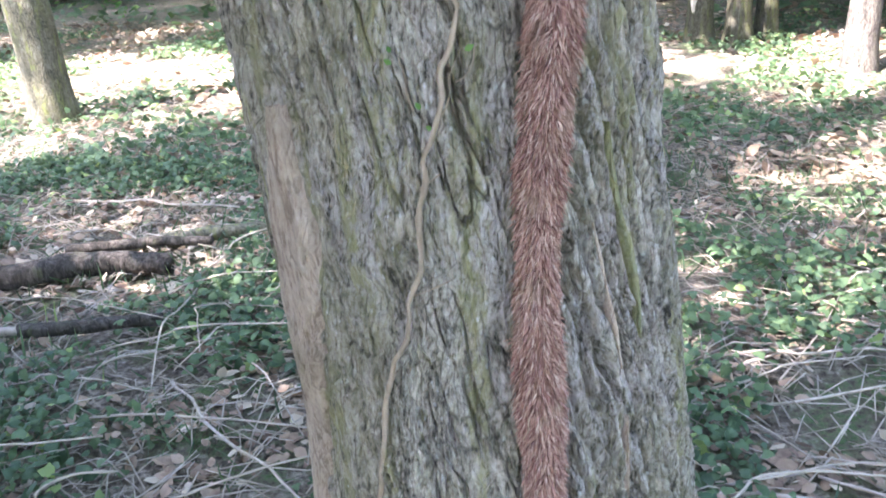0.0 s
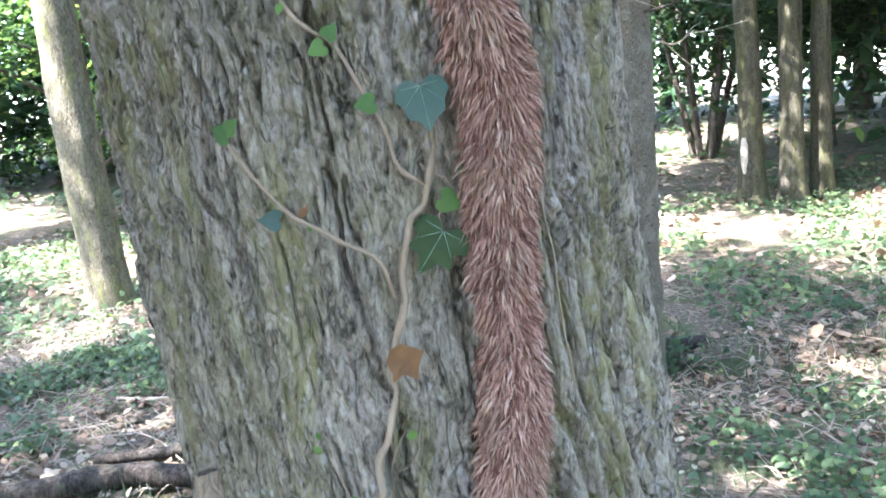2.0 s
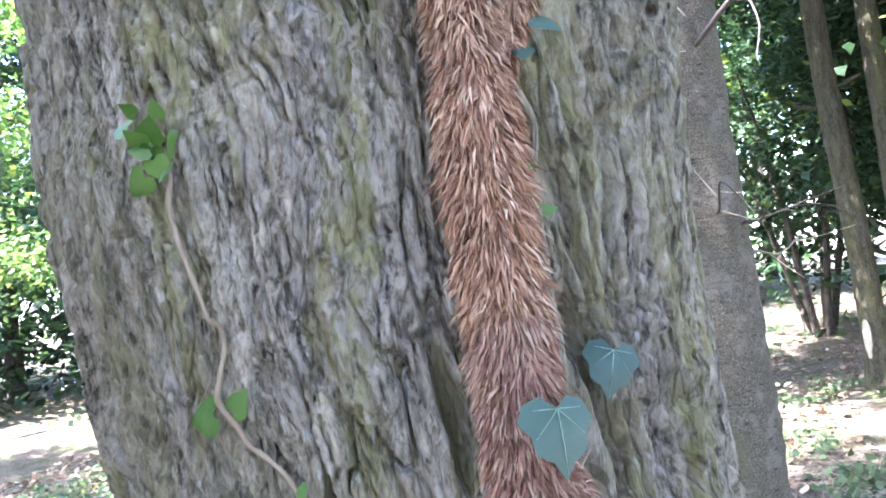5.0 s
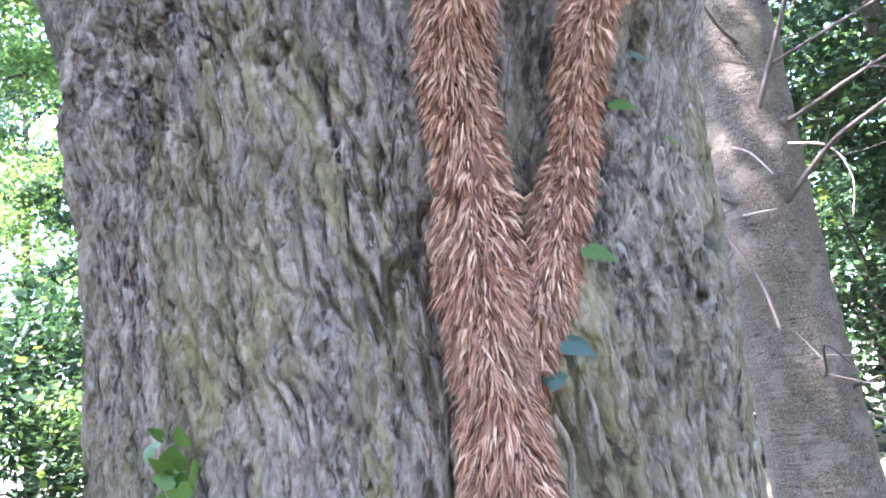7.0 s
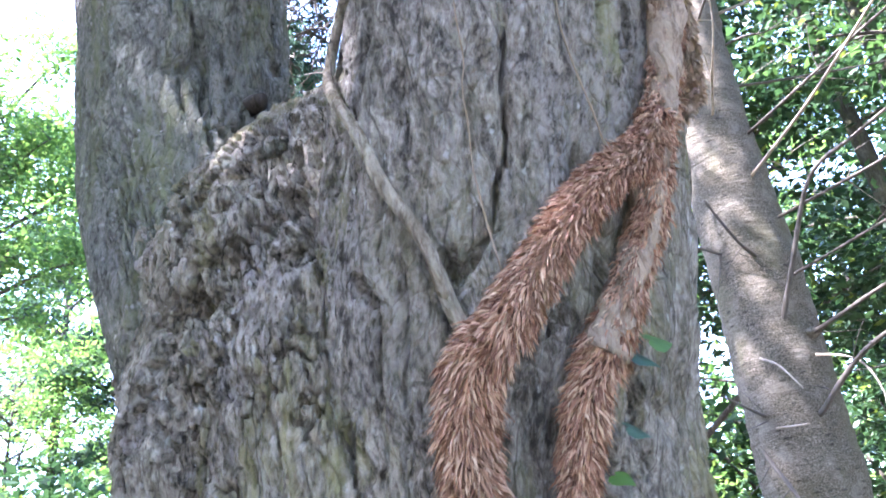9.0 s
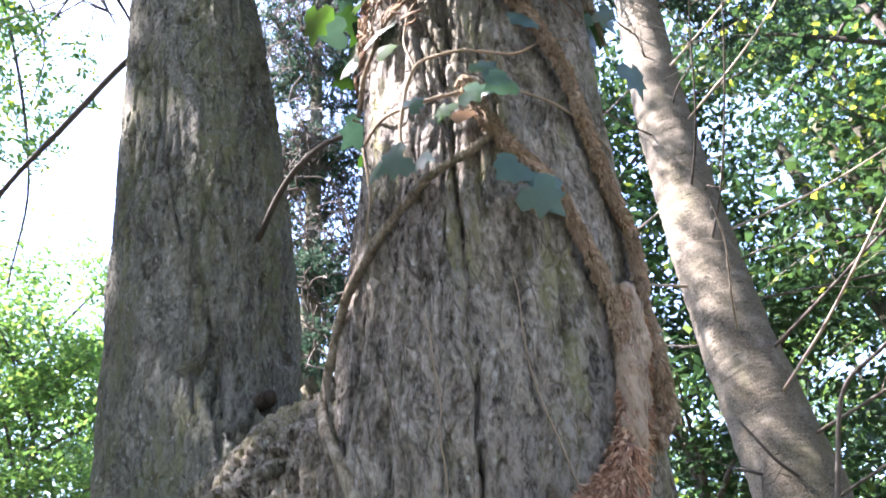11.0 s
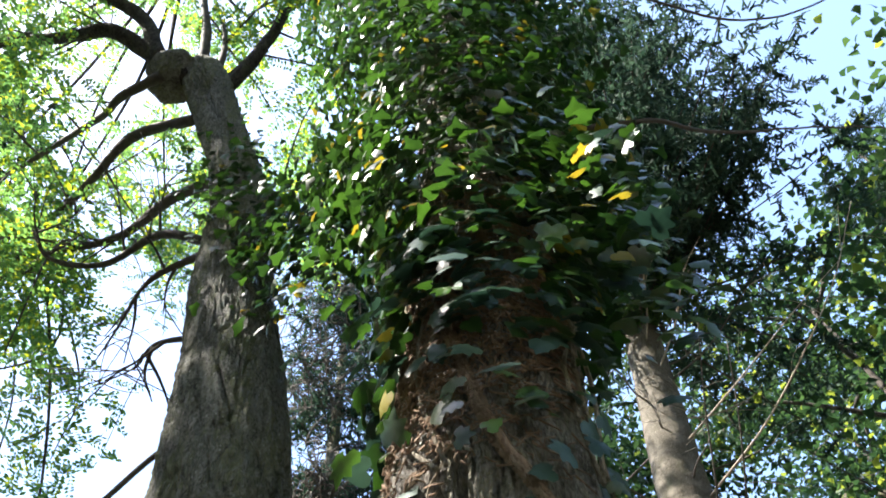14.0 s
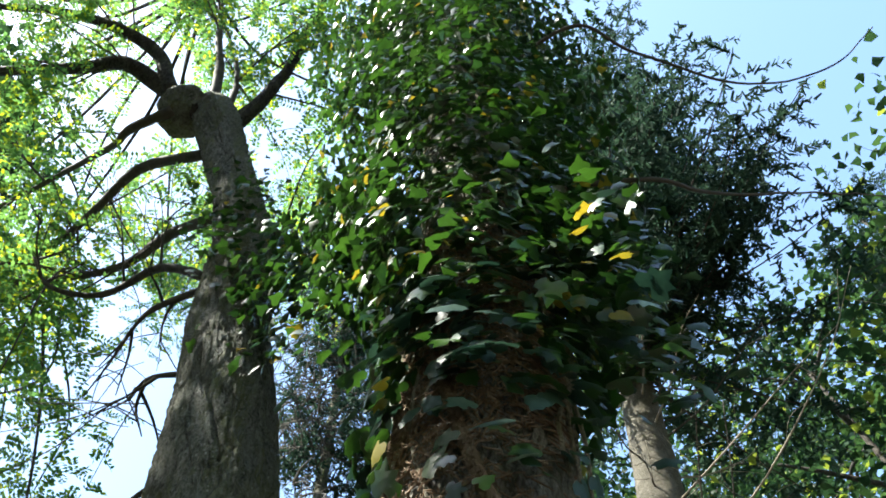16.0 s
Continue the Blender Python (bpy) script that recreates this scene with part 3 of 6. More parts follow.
def bark_trunk(table, levels, cols, depth, seed, slant=0.12):
    """A furrowed trunk: long wandering furrows, ropes of bark between them, flaky plates and fine ridges."""
    z = np.asarray(levels)
    rows = len(z)
    # smooth the outline that the table gives
    even = np.linspace(z[0], z[-1], 600)
    cx, cy, rx, ry = (np.interp(z, even, np.convolve(np.pad(c, 12, mode="edge"), np.ones(25) / 25, "valid")) for c in section(table, even))
    t = np.linspace(-1, 1, cols, endpoint=False)
    ang = -np.pi / 2 + np.pi * (0.45 * t + 0.55 * t**3)
    A, Z = np.meshgrid(ang, z)
    dirx, diry = np.cos(A), np.sin(A)
    px, py = cx[:, None] + rx[:, None] * dirx, cy[:, None] + ry[:, None] * diry
    girth = float(np.mean(rx))
    qx, qy = dirx * girth, diry * girth
    warp = fbm(qx * 6, qy * 6, Z * 2.4, seed, 3) - 0.5
    sway = fbm(qx * 22, qy * 22, Z * 9, seed + 2, 3) - 0.5
    jag = fbm(qx * 70, qy * 70, Z * 30, seed + 3, 3) - 0.5
    s = (A + np.pi / 2) * girth + slant * (Z - 1.2) + 0.05 * warp + 0.014 * sway + 0.003 * jag
    t = Z + 0.06 * warp + 0.03 * jag

    def furrow(wide, tall, sharp, k, octaves=3):
        """Wandering lines, long along the trunk: 1 in the furrow, 0 beside it."""
        return 1 - smooth(np.abs(fbm(s / wide, t / tall, None, seed + k, octaves) - 0.5), 0.0, sharp)

    region = fbm(qx * 5, qy * 5, Z * 1.8, seed + 5, 3)
    deep = furrow(0.044, 0.36, 0.024, 11) * smooth(fbm(s / 0.07, t / 0.26, None, seed + 12, 2), 0.34, 0.5)
    split = furrow(0.026, 0.2, 0.034, 21) * smooth(fbm(s / 0.05, t / 0.12, None, seed + 22, 2), 0.38, 0.52)
    fine = furrow(0.014, 0.085, 0.07, 31, 2)
    ropes = np.abs(np.sin(np.pi * s / 0.025 + 4 * warp + 2.5 * sway)) ** 0.8 - 0.65
    edge = smooth(np.abs(px + 0.035), 0.13, 0.2) * smooth(Z, 2.2, 1.7) if table is LOW else 0.12 + 0 * Z
    ridge = fbm(s / 0.03, t / 0.24, None, seed + 41, 3) - 0.5
    q1, q2, qlot = worley(s / 0.019, t / 0.075, seed + 23)
    h1, h2, hlot = worley(s / 0.009, t / 0.03, seed + 29)
    plate = smooth(q2 - q1, 0.02, 0.22)
    chip = smooth(h2 - h1, 0.0, 0.25)
    some = smooth(region, 0.4, 0.6)
    lumps = fbm(qx * 4.5, qy * 4.5, Z * 1.2, seed + 7, 2) - 0.5
    grain = fbm(qx * 150, qy * 150, Z * 26, seed + 31, 2) - 0.5
    if table is LOW:  # a shallow shoulder beside the hairy stem
        shoulder = 1 - 0.72 * np.exp(-(((px - 0.05) / 0.055) ** 2) - ((Z - 1.97) / 0.1) ** 2)
        deep, split, lumps = deep * shoulder, split * shoulder, lumps * shoulder
    d = -0.005 - 0.026 * deep * (0.7 + 0.6 * some) - 0.014 * split - 0.0038 * fine * (0.5 + some) + 0.022 * edge * ropes + 0.014 * ridge + 0.012 * lumps
    d = d + (0.0034 * plate * (0.4 + qlot) + 0.0018 * chip * (0.3 + hlot)) * (0.45 + 0.9 * some) + 0.0045 * grain
    if table is LOW:  # blocky, flaking bark below the fork
        knob = np.exp(-(((px + 0.13) / 0.16) ** 4) - ((Z - 2.33) / 0.2) ** 4)
        flap = fbm(px * 30 + 3 * jag, Z * 17 + 3 * jag, None, seed + 61, 2)
        rough = fbm(px * 60, Z * 34, py * 60, seed + 63, 3) - 0.5
        d = d + knob * (0.05 * (fbm(px * 12, Z * 10, py * 12, seed + 51, 4) - 0.5) - 0.016 * (1 - smooth(np.abs(flap - 0.5), 0.0, 0.05)) + 0.016 * smooth(flap, 0.5, 0.53) + 0.014 * rough)
    d = d * depth
    nx, ny = dirx / rx[:, None], diry / ry[:, None]
    ln = np.hypot(nx, ny)
    px, py = px + d * nx / ln, py + d * ny / ln
    verts = np.stack([px, py, Z + 0 * px], -1).reshape(-1, 3)
    i = np.arange(rows - 1)[:, None] * cols
    j = np.arange(cols)[None]
    k = (j + 1) % cols
    quads = np.stack([i + j, i + k, i + cols + k, i + cols + j], -1).reshape(-1, 4)
    top = len(verts)
    verts = np.vstack([verts, [[cx[-1], cy[-1], z[-1]]]])
    jj = np.arange(cols)
    caps = np.stack([(rows - 1) * cols + jj, (rows - 1) * cols + (jj + 1) % cols, np.full(cols, top)], -1)
    return verts, [quads, caps]


TREE = thing("forked_tree", (0.05, 1.31, 0.0), "old forked tree with deeply furrowed grey-green bark", "tree")
part("trunk", bark_trunk(LOW, np.concatenate([np.linspace(-0.25, 0.6, 50, endpoint=False), np.linspace(0.6, 2.6, 740)]), 500, 1.0, 100), BARK, TREE)
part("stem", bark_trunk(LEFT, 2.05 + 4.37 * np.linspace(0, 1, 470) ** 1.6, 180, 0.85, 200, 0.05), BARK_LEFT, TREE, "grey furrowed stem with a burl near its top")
part("stem", bark_trunk(RIGHT, 2.0 + 8.5 * np.linspace(0, 1, 400) ** 1.8, 200, 0.75, 300, 0.08), BARK_RIGHT, TREE, "grey stem wrapped in ivy")


def knob_mesh(at, size, seed, stretch=(1, 1, 1)):
    u, v = np.meshgrid(np.linspace(0, 2 * np.pi, 28, endpoint=False), np.linspace(0.02, np.pi - 0.02, 18))
    p = np.stack([np.cos(u) * np.sin(v), np.sin(u) * np.sin(v), np.cos(v)], -1)
    r = 1 + 0.5 * (fbm(p[..., 0] * 2 + 9, p[..., 1] * 2, p[..., 2] * 2, seed, 4) - 0.5)
    verts = (np.array(at) + p * (size * r)[..., None] * np.array(stretch)).reshape(-1, 3)
    i = np.arange(17)[:, None] * 28
    j = np.arange(28)[None]
    k = (j + 1) % 28
    return verts, [np.stack([i + j, i + 28 + j, i + 28 + k, i + k], -1).reshape(-1, 4)]


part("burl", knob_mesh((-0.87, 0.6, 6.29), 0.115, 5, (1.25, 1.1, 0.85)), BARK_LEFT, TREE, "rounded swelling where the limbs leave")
# first lump: dark wood puts the shadow of a hollow into the colour
for x, z, size, stretch, label in ((-.2, 2.655, .017, (1.5, .8, .8), "dark lump in place of the hollow above the crotch"), (-.178, 2.638, .014, (1.1, .9, 1.2), ""), (-.05, 2.455, .013, (1.6, .7, .7), "")):
    p, w = bark_face(x, z)
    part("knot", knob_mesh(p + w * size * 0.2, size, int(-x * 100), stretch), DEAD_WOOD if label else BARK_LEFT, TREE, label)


def bark_strip(points, widths, lift, seed, cols=9):
    """A thin raised strip along the bark: points as x and z, half widths to match."""
    mid = spline(points, 22)
    half = np.interp(np.linspace(0, 1, len(mid)), np.linspace(0, 1, len(widths)), widths)
    u = np.linspace(-1, 1, cols)
    rows = []
    for (x, z), h in zip(mid, half):
        edge = 1 + 0.35 * (vnoise(np.array([z * 40.0]), np.array([seed * 1.0]))[0] - 0.5)
        row = []
        for k in u:
            bump = lift * (1 - k**6) + 0.6 * lift * (fbm(np.array([k * h * 150]), np.array([z * 12.0]), None, seed, 4)[0] - 0.5) - 0.008 * (abs(k) == 1)
            row.append(bark_face(x + k * h * edge, z, bump)[0])
        rows.append(row)
    v = np.array(rows).reshape(-1, 3)
    i = np.arange(len(mid) - 1)[:, None] * cols + np.arange(cols - 1)[None]
    return v, [np.stack([i, i + 1, i + cols + 1, i + cols], -1).reshape(-1, 4)]


part("bark_plate", bark_strip([(-.262, .4), (-.248, .55), (-.228, .784), (-.213, .93), (-.203, 1.02), (-.203, 1.12), (-.196, 1.22)], [.03, .034, .042, .045, .048, .026, .006], .016, 3, 25), TAN_BARK, TREE, "smooth tan plate of bark at the trunk's edge")
for k, (pts, half, m) in enumerate([
    ([(.218, .87), (.208, .93), (.197, .978), (.186, 1.03), (.176, 1.075)], [.001, .0028, .0022, .0026, .001], TAN_BARK),
    ([(.242, .9), (.237, .958), (.225, 1.021), (.207, 1.084), (.196, 1.15), (.192, 1.19)], [.0006, .002, .0036, .0036, .002, .0006], LICHEN),
    ([(.235, .62), (.232, .72), (.228, .8)], [.0006, .0016, .0006], TAN_BARK),
]):
    part("bare_wood" if m is TAN_BARK else "lichen", bark_strip(pts, half, .004, 5 + k), m, TREE, {TAN_BARK: "pale streak of bare wood", LICHEN: "streak of yellow-green lichen"}[m])

BOUGHS = [  # points, start radius
    ([(-.60, .98, 4.72), (-.81, .91, 4.9), (-1.12, .91, 5.0), (-1.32, .8, 5.1), (-1.39, .69, 5.25)], .02),
    ([(-.60, .93, 5.2), (-.92, .92, 5.4), (-1.31, .97, 5.6), (-1.78, .89, 5.8), (-2.2, .75, 5.95), (-3.0, .6, 6.3)], .028),
    ([(-.74, .78, 5.85), (-1.17, .71, 6.1), (-1.57, .79, 6.2), (-2.04, .83, 6.3), (-2.6, .86, 6.5), (-3.4, .9, 6.9)], .03),
    ([(-.78, .64, 6.2), (-.95, .46, 6.5), (-1.12, .26, 6.7), (-1.43, .15, 6.9), (-2.01, -.1, 7.2), (-3.0, -.5, 7.7), (-3.8, -.8, 8.4)], .056),
    ([(-.9, .5, 6.4), (-.98, .28, 6.8), (-1.18, .04, 7.0), (-1.51, -.21, 7.3), (-1.88, -.43, 7.5), (-2.6, -.9, 8.0)], .046),
    ([(-.72, .68, 6.2), (-.71, .45, 7), (-.8, .18, 8.2), (-.9, -.1, 9.4)], .03),
    ([(-.68, .76, 6.05), (-.49, .76, 6.5), (-.35, .7, 7), (-.17, .58, 7.6), (.1, .4, 8.6)], .044),
    ([(-.68, .72, 6.2), (-.67, .62, 6.8), (-.76, .37, 7.6), (-.87, .14, 8.2)], .02),
    ([(-.88, .55, 6.2), (-1.17, .53, 6.3), (-1.34, .56, 6.4), (-1.83, .56, 6.7), (-2.45, .55, 6.9), (-3.4, .5, 7.3)], .028),
    ([(-.74, .82, 5.85), (-1.2, 1.2, 6.8), (-1.8, 1.6, 7.8), (-2.5, 2.0, 8.8)], .03),
    ([(-.72, .86, 5.7), (-1.0, 1.6, 6.8), (-1.4, 2.2, 8.2), (-1.7, 2.6, 9.4)], .028),
    ([(-.6, .99, 4.62), (-.83, .99, 4.72), (-.98, 1.03, 4.74)], .016),
    ([(-.5, 1.04, 4.1), (-.68, 1.01, 4.2), (-.78, 1.03, 4.24)], .011),
    ([(-.42, 1.04, 3.6), (-.5, 1.0, 3.54), (-.66, .97, 3.38), (-.83, .95, 3.25), (-1.2, .93, 2.98), (-1.7, .9, 2.66)], .0085),
    ([(-.2, 1.12, 2.95), (-.07, 1.07, 2.99), (.02, 1.12, 3.04), (.2, 1.3, 3.1)], .006),
    ([(.6, 1.0, 5.3), (.96, 1.01, 5.4), (1.14, 1.24, 5.4), (1.55, 1.67, 5.6), (1.98, 1.87, 5.8), (2.27, 1.87, 6.0)], .009),
    ([(.5, 1.05, 4.15), (.81, 1.19, 4.2), (.96, 1.37, 4.3), (1.25, 1.67, 4.6), (1.7, 2.1, 4.95)], .009),
]


def twigs_of(line, r0, rng, count, length, spread=0.9):
    """Side twigs of a limb: their lines."""
    out = []
    for _ in range(count):
        i = int(len(line) * rng.uniform(0.25, 0.98))
        i = min(i, len(line) - 2)
        along = unit(line[i + 1] - line[i])
        way = unit(along * 0.7 + rng.normal(size=3) * spread * np.array([1, 1, 0.6]))
        ln = length * rng.uniform(0.5, 1.2)
        mid = line[i] + way * ln * 0.5 + rng.normal(size=3) * ln * 0.06
        out.append(spline([line[i], mid, line[i] + way * ln + np.array([0, 0, -0.12 * ln])], 4))
    return out


def feather_leaves(lines, rng, per_line, length, leaflets, size):
    """Compound leaves with rows of leaflets, hung along twigs."""
    P, N, H, S = [], [], [], []
    for line in lines:
        for _ in range(per_line):
            at = line[int(rng.integers(len(line) // 4, len(line)))]
            way = unit(rng.normal(size=3) * np.array([1, 1, 0.4]) + np.array([0, 0, -0.15]))
            up = unit(np.array([0, 0, 1.0]) + rng.normal(size=3) * 0.35)
            side = unit(np.cross(way, up))
            ln = length * rng.uniform(0.6, 1.15)
            t = np.repeat(np.linspace(0.2, 1, leaflets), 2)
            s = np.tile([1.0, -1.0], leaflets)
            pos = at + way * (ln * t)[:, None] + np.array([0, 0, -0.25 * ln]) * (t**2)[:, None]
            P.append(pos)
            N.append(up + rng.normal(size=(len(t), 3)) * 0.3)
            H.append(way * 0.45 + side * s[:, None])
            S.append(size * rng.uniform(0.7, 1.2, len(t)))
    return scatter(LEAFLET_SHAPE, np.concatenate(P), np.concatenate(N), np.concatenate(H), np.concatenate(S))


rng = np.random.default_rng(21)
leaf_lines = []
for n_limb, (pts, r) in enumerate(BOUGHS):
    line = spline(pts, 8)
    line = line + 0.02 * (np.stack([vnoise(line[:, 2] * 5 + line[:, 0] * 4, line[:, 1] * 5, None, 60 + n_limb + k) for k in (0, 7, 14)], -1) - 0.5)
    part("limb", tube(line, taper(len(line), r, r * 0.3), 8, 0.15, n_limb, 18), TWIG_DARK if r < 0.035 else DEAD_WOOD, TREE)
    if n_limb < 13:
        tw = twigs_of(line, r, rng, (24 if n_limb in (9, 10) else 3 if n_limb in (0, 11, 12) else 7) + int(r * 150), 0.8 if n_limb in (9, 10) else 0.28 if n_limb in (0, 11, 12) else 0.55)
        tw2 = [t2 for t1 in tw for t2 in twigs_of(t1, 0.004, rng, 3, 0.32)]
        part("twig_tangle", joined([tube(t, taper(len(t), 0.007, 0.002), 4) for t in tw] + [tube(t, taper(len(t), 0.003, 0.0012), 3) for t in tw2]), TWIG_DARK, TREE)["kind"] = "stuff"
        if 1 <= n_limb <= 10:
            leaf_lines += tw + tw2
part("crown", feather_leaves(leaf_lines, rng, 4, 0.17, 8, 0.032), FEATHER, TREE, "light green compound leaves", False)["kind"] = "stuff"
# leafy twigs that hang from the lower limbs
hanging = []
for k in range(16):
    base = spline(BOUGHS[(1, 2, 1, 8)[k % 4]][0], 8)
    q = base[int(len(base) * rng.uniform(0.45, 0.95))]
    down = rng.uniform(0.5, 1.5)
    hanging.append(spline([q, q + np.array([rng.normal() * 0.15, rng.normal() * 0.15, -0.4 * down]), q + np.array([rng.normal() * 0.25 - 0.1, rng.normal() * 0.2, -down])], 6))
    part("twig", tube(hanging[-1], taper(len(hanging[-1]), 0.008, 0.003), 5), TWIG_DARK, TREE)
for pts in ([(-2.6, .86, 6.5), (-2.9, 1.3, 6.7), (-2.8, 1.5, 6.2), (-2.45, 1.5, 5.3), (-2.4, 1.5, 4.8)], [(-2.04, .83, 6.3), (-2.1, 1.2, 6.1), (-2.04, 1.5, 5.6), (-1.95, 1.5, 5.0)],
            [(-1.78, .89, 5.8), (-1.9, 1.3, 5.3), (-1.8, 1.5, 4.5), (-1.72, 1.5, 3.9)]):
    hanging.append(spline(pts, 6))
    part("twig", tube(hanging[-1], taper(len(hanging[-1]), 0.01, 0.003), 5), TWIG_DARK, TREE)
more = [t for line in hanging for t in twigs_of(line, 0.004, rng, 5, 0.33)]
part("crown", feather_leaves(hanging + more, rng, 7, 0.16, 8, 0.03), FEATHER, TREE, "hanging sprays of compound leaves", False)["kind"] = "stuff"
# top limbs and leaves added to shade the spruce and the ground
upper = []
for k in range(16):
    a = k * 2.4
    base = np.array([-.8 - .1 * k, .3, 8.0 + .12 * k])
    w = np.array([math.cos(a) * 1.2 - .5, math.sin(a) - .2, .55])
    line = spline([(-.85, .1, 8.2), base + w * .7, base + w * (1.6 + .09 * k), base + w * (2.3 + .1 * k)], 6)
    part("limb", tube(line, taper(len(line), .016, .006), 6, .15, k, 18), DEAD_WOOD, TREE)
    upper += twigs_of(line, .01, rng, 9, .9)
part("crown", feather_leaves(upper, rng, 5, .22, 6, .058), FEATHER, TREE, "added leafy top of the forked tree that casts dappled shade", False)["kind"] = "stuff"

# ---------------------------------------------------------------- the old hairy ivy
OLD_IVY = thing("old_ivy", tuple(bark_face(0.13, 0.3)[0]), "old ivy with red-brown hairy stems clinging to the trunk", "ivy")


def on_bark(points, out, steps):
    """A smooth line over the bark through points given as x and z."""
    flat = spline(points, steps)
    return np.array([bark_face(x, z, out)[0] for x, z in flat]), np.array([bark_face(x, z)[1] for x, z in flat])


def root_hairs(line, way, per_metre, radius, length, rng, bald=0.0):
    """Fine clinging roots that stand off a stem, out to the sides and downward."""
    seg = np.linalg.norm(np.diff(line, axis=0), axis=1)
    total = seg.sum()
    n = int(per_metre * total)
    at = np.interp(rng.uniform(0, total, n), np.concatenate([[0], np.cumsum(seg)]), np.arange(len(line)))
    i = np.minimum(at.astype(int), len(line) - 2)
    f = (at - i)[:, None]
    p = line[i] * (1 - f) + line[i + 1] * f
    t = unit(line[i + 1] - line[i])
    w = unit(way[i] - t * (way[i] * t).sum(-1, keepdims=True))
    side = np.cross(t, w)
    a = rng.uniform(-1.75, 1.75, n)
    # hairs gather in tufts that share a root and a way
    tufts = max(1, n // 9)
    own = rng.integers(0, tufts, n)
    lead = rng.integers(0, n, tufts)[own]
    at = np.clip(at[lead] + rng.normal(size=n) * 0.22 * len(line) / (total * 100), 0, len(line) - 1.001)
    a = np.clip(a[lead] + rng.normal(size=n) * 0.13, -1.8, 1.8)
    i = np.minimum(at.astype(int), len(line) - 2)
    f = (at - i)[:, None]
    p = line[i] * (1 - f) + line[i + 1] * f
    t = unit(line[i + 1] - line[i])
    w = unit(way[i] - t * (way[i] * t).sum(-1, keepdims=True))
    side = np.cross(t, w)
    lean = rng.normal(size=(tufts, 3))[own]
    tuft = rng.uniform(0, 1, tufts)[own]
    keep = rng.uniform(0, 1, n) > bald * np.exp(-((a / (0.75 if bald > 0.5 else 0.5)) ** 2)) * (0.6 + 0.8 * vnoise(at * 0.35, a * 0.8, None, 15))
    p, t, w, side, a, tuft, at, lean = (q[keep] for q in (p, t, w, side, a, tuft, at, lean))
    n = len(a)
    out = np.cos(a)[:, None] * w + np.sin(a)[:, None] * side
    thick_at = np.interp(at, np.arange(len(line)), np.broadcast_to(radius, (len(line),)))[:, None]
    root = p + out * thick_at * rng.uniform(0.75, 1.02, (n, 1))
    ln = length * (thick_at[:, 0] / np.max(radius)) ** 0.7 * rng.uniform(0.65, 1.1, n) * (0.7 + 0.6 * tuft)
    lay = 0.3 + 0.22 * np.abs(np.sin(a)) + 0.45 * (tuft - 0.4)
    d = unit(out * lay[:, None] - t * rng.uniform(0.7, 1.0, (n, 1)) + side * (0.4 * np.sin(a))[:, None] + lean * 0.24 + rng.normal(size=(n, 3)) * 0.13)
    bend = unit(d - 0.3 * out - np.array([0, 0, 0.3]))
    mid = root + d * (ln * 0.55)[:, None]
    tip = mid + bend * (ln * 0.45)[:, None]
    k = unit(np.cross(d, rng.normal(size=(n, 3))))
    thick = rng.uniform(0.0005, 0.0012, n)[:, None]
    v = np.stack([root - k * thick, root + k * thick, mid + k * thick * 0.85, mid - k * thick * 0.85, tip], 1).reshape(-1, 3)
    o = (np.arange(n) * 5)[:, None]
    return v, [o + np.array([[0, 1, 2, 3]]), o + np.array([[3, 2, 4]])]


HAIRY = [  # points on the bark (x, z), core radius at each end, hairs per metre, hair length, bare middle
    ([(.14, .1), (.134, .45), (.122, .72), (.108, 1.05), (.121, 1.32), (.12, 1.46), (.125, 1.57), (.114, 1.67), (.117, 1.76)], .026, .0225, 48000, .0185, .05),
    ([(.114, 1.67), (.117, 1.85), (.118, 2.0), (.124, 2.09), (.141, 2.162), (.166, 2.187), (.199, 2.233), (.245, 2.293), (.272, 2.321), (.291, 2.36)], .0215, .0125, 40000, .018, .05),
    ([(.118, 1.9), (.134, 1.935), (.154, 1.996), (.175, 2.068), (.191, 2.117), (.205, 2.151), (.219, 2.172), (.233, 2.197)], .0155, .0105, 36000, .015, .15),
    ([(.217, 2.17), (.236, 2.203), (.253, 2.24), (.27, 2.281), (.285, 2.329), (.297, 2.368), (.307, 2.401), (.318, 2.442), (.327, 2.48), (.333, 2.52)], .0145, .011, 36000, .014, .95),
    ([(.3, 2.37), (.314, 2.422), (.323, 2.483), (.326, 2.526), (.325, 2.564), (.323, 2.601), (.317, 2.631), (.304, 2.655), (.292, 2.7), (.285, 2.75)], .0095, .007, 34000, .009, .35),
    ([(.31, 2.38), (.325, 2.43), (.34, 2.525), (.352, 2.587), (.357, 2.635), (.363, 2.699), (.368, 2.764), (.365, 2.801), (.356, 2.856), (.33, 2.95), (.3, 3.2)], .01, .0075, 34000, .009, .35),
]
rng = np.random.default_rng(31)
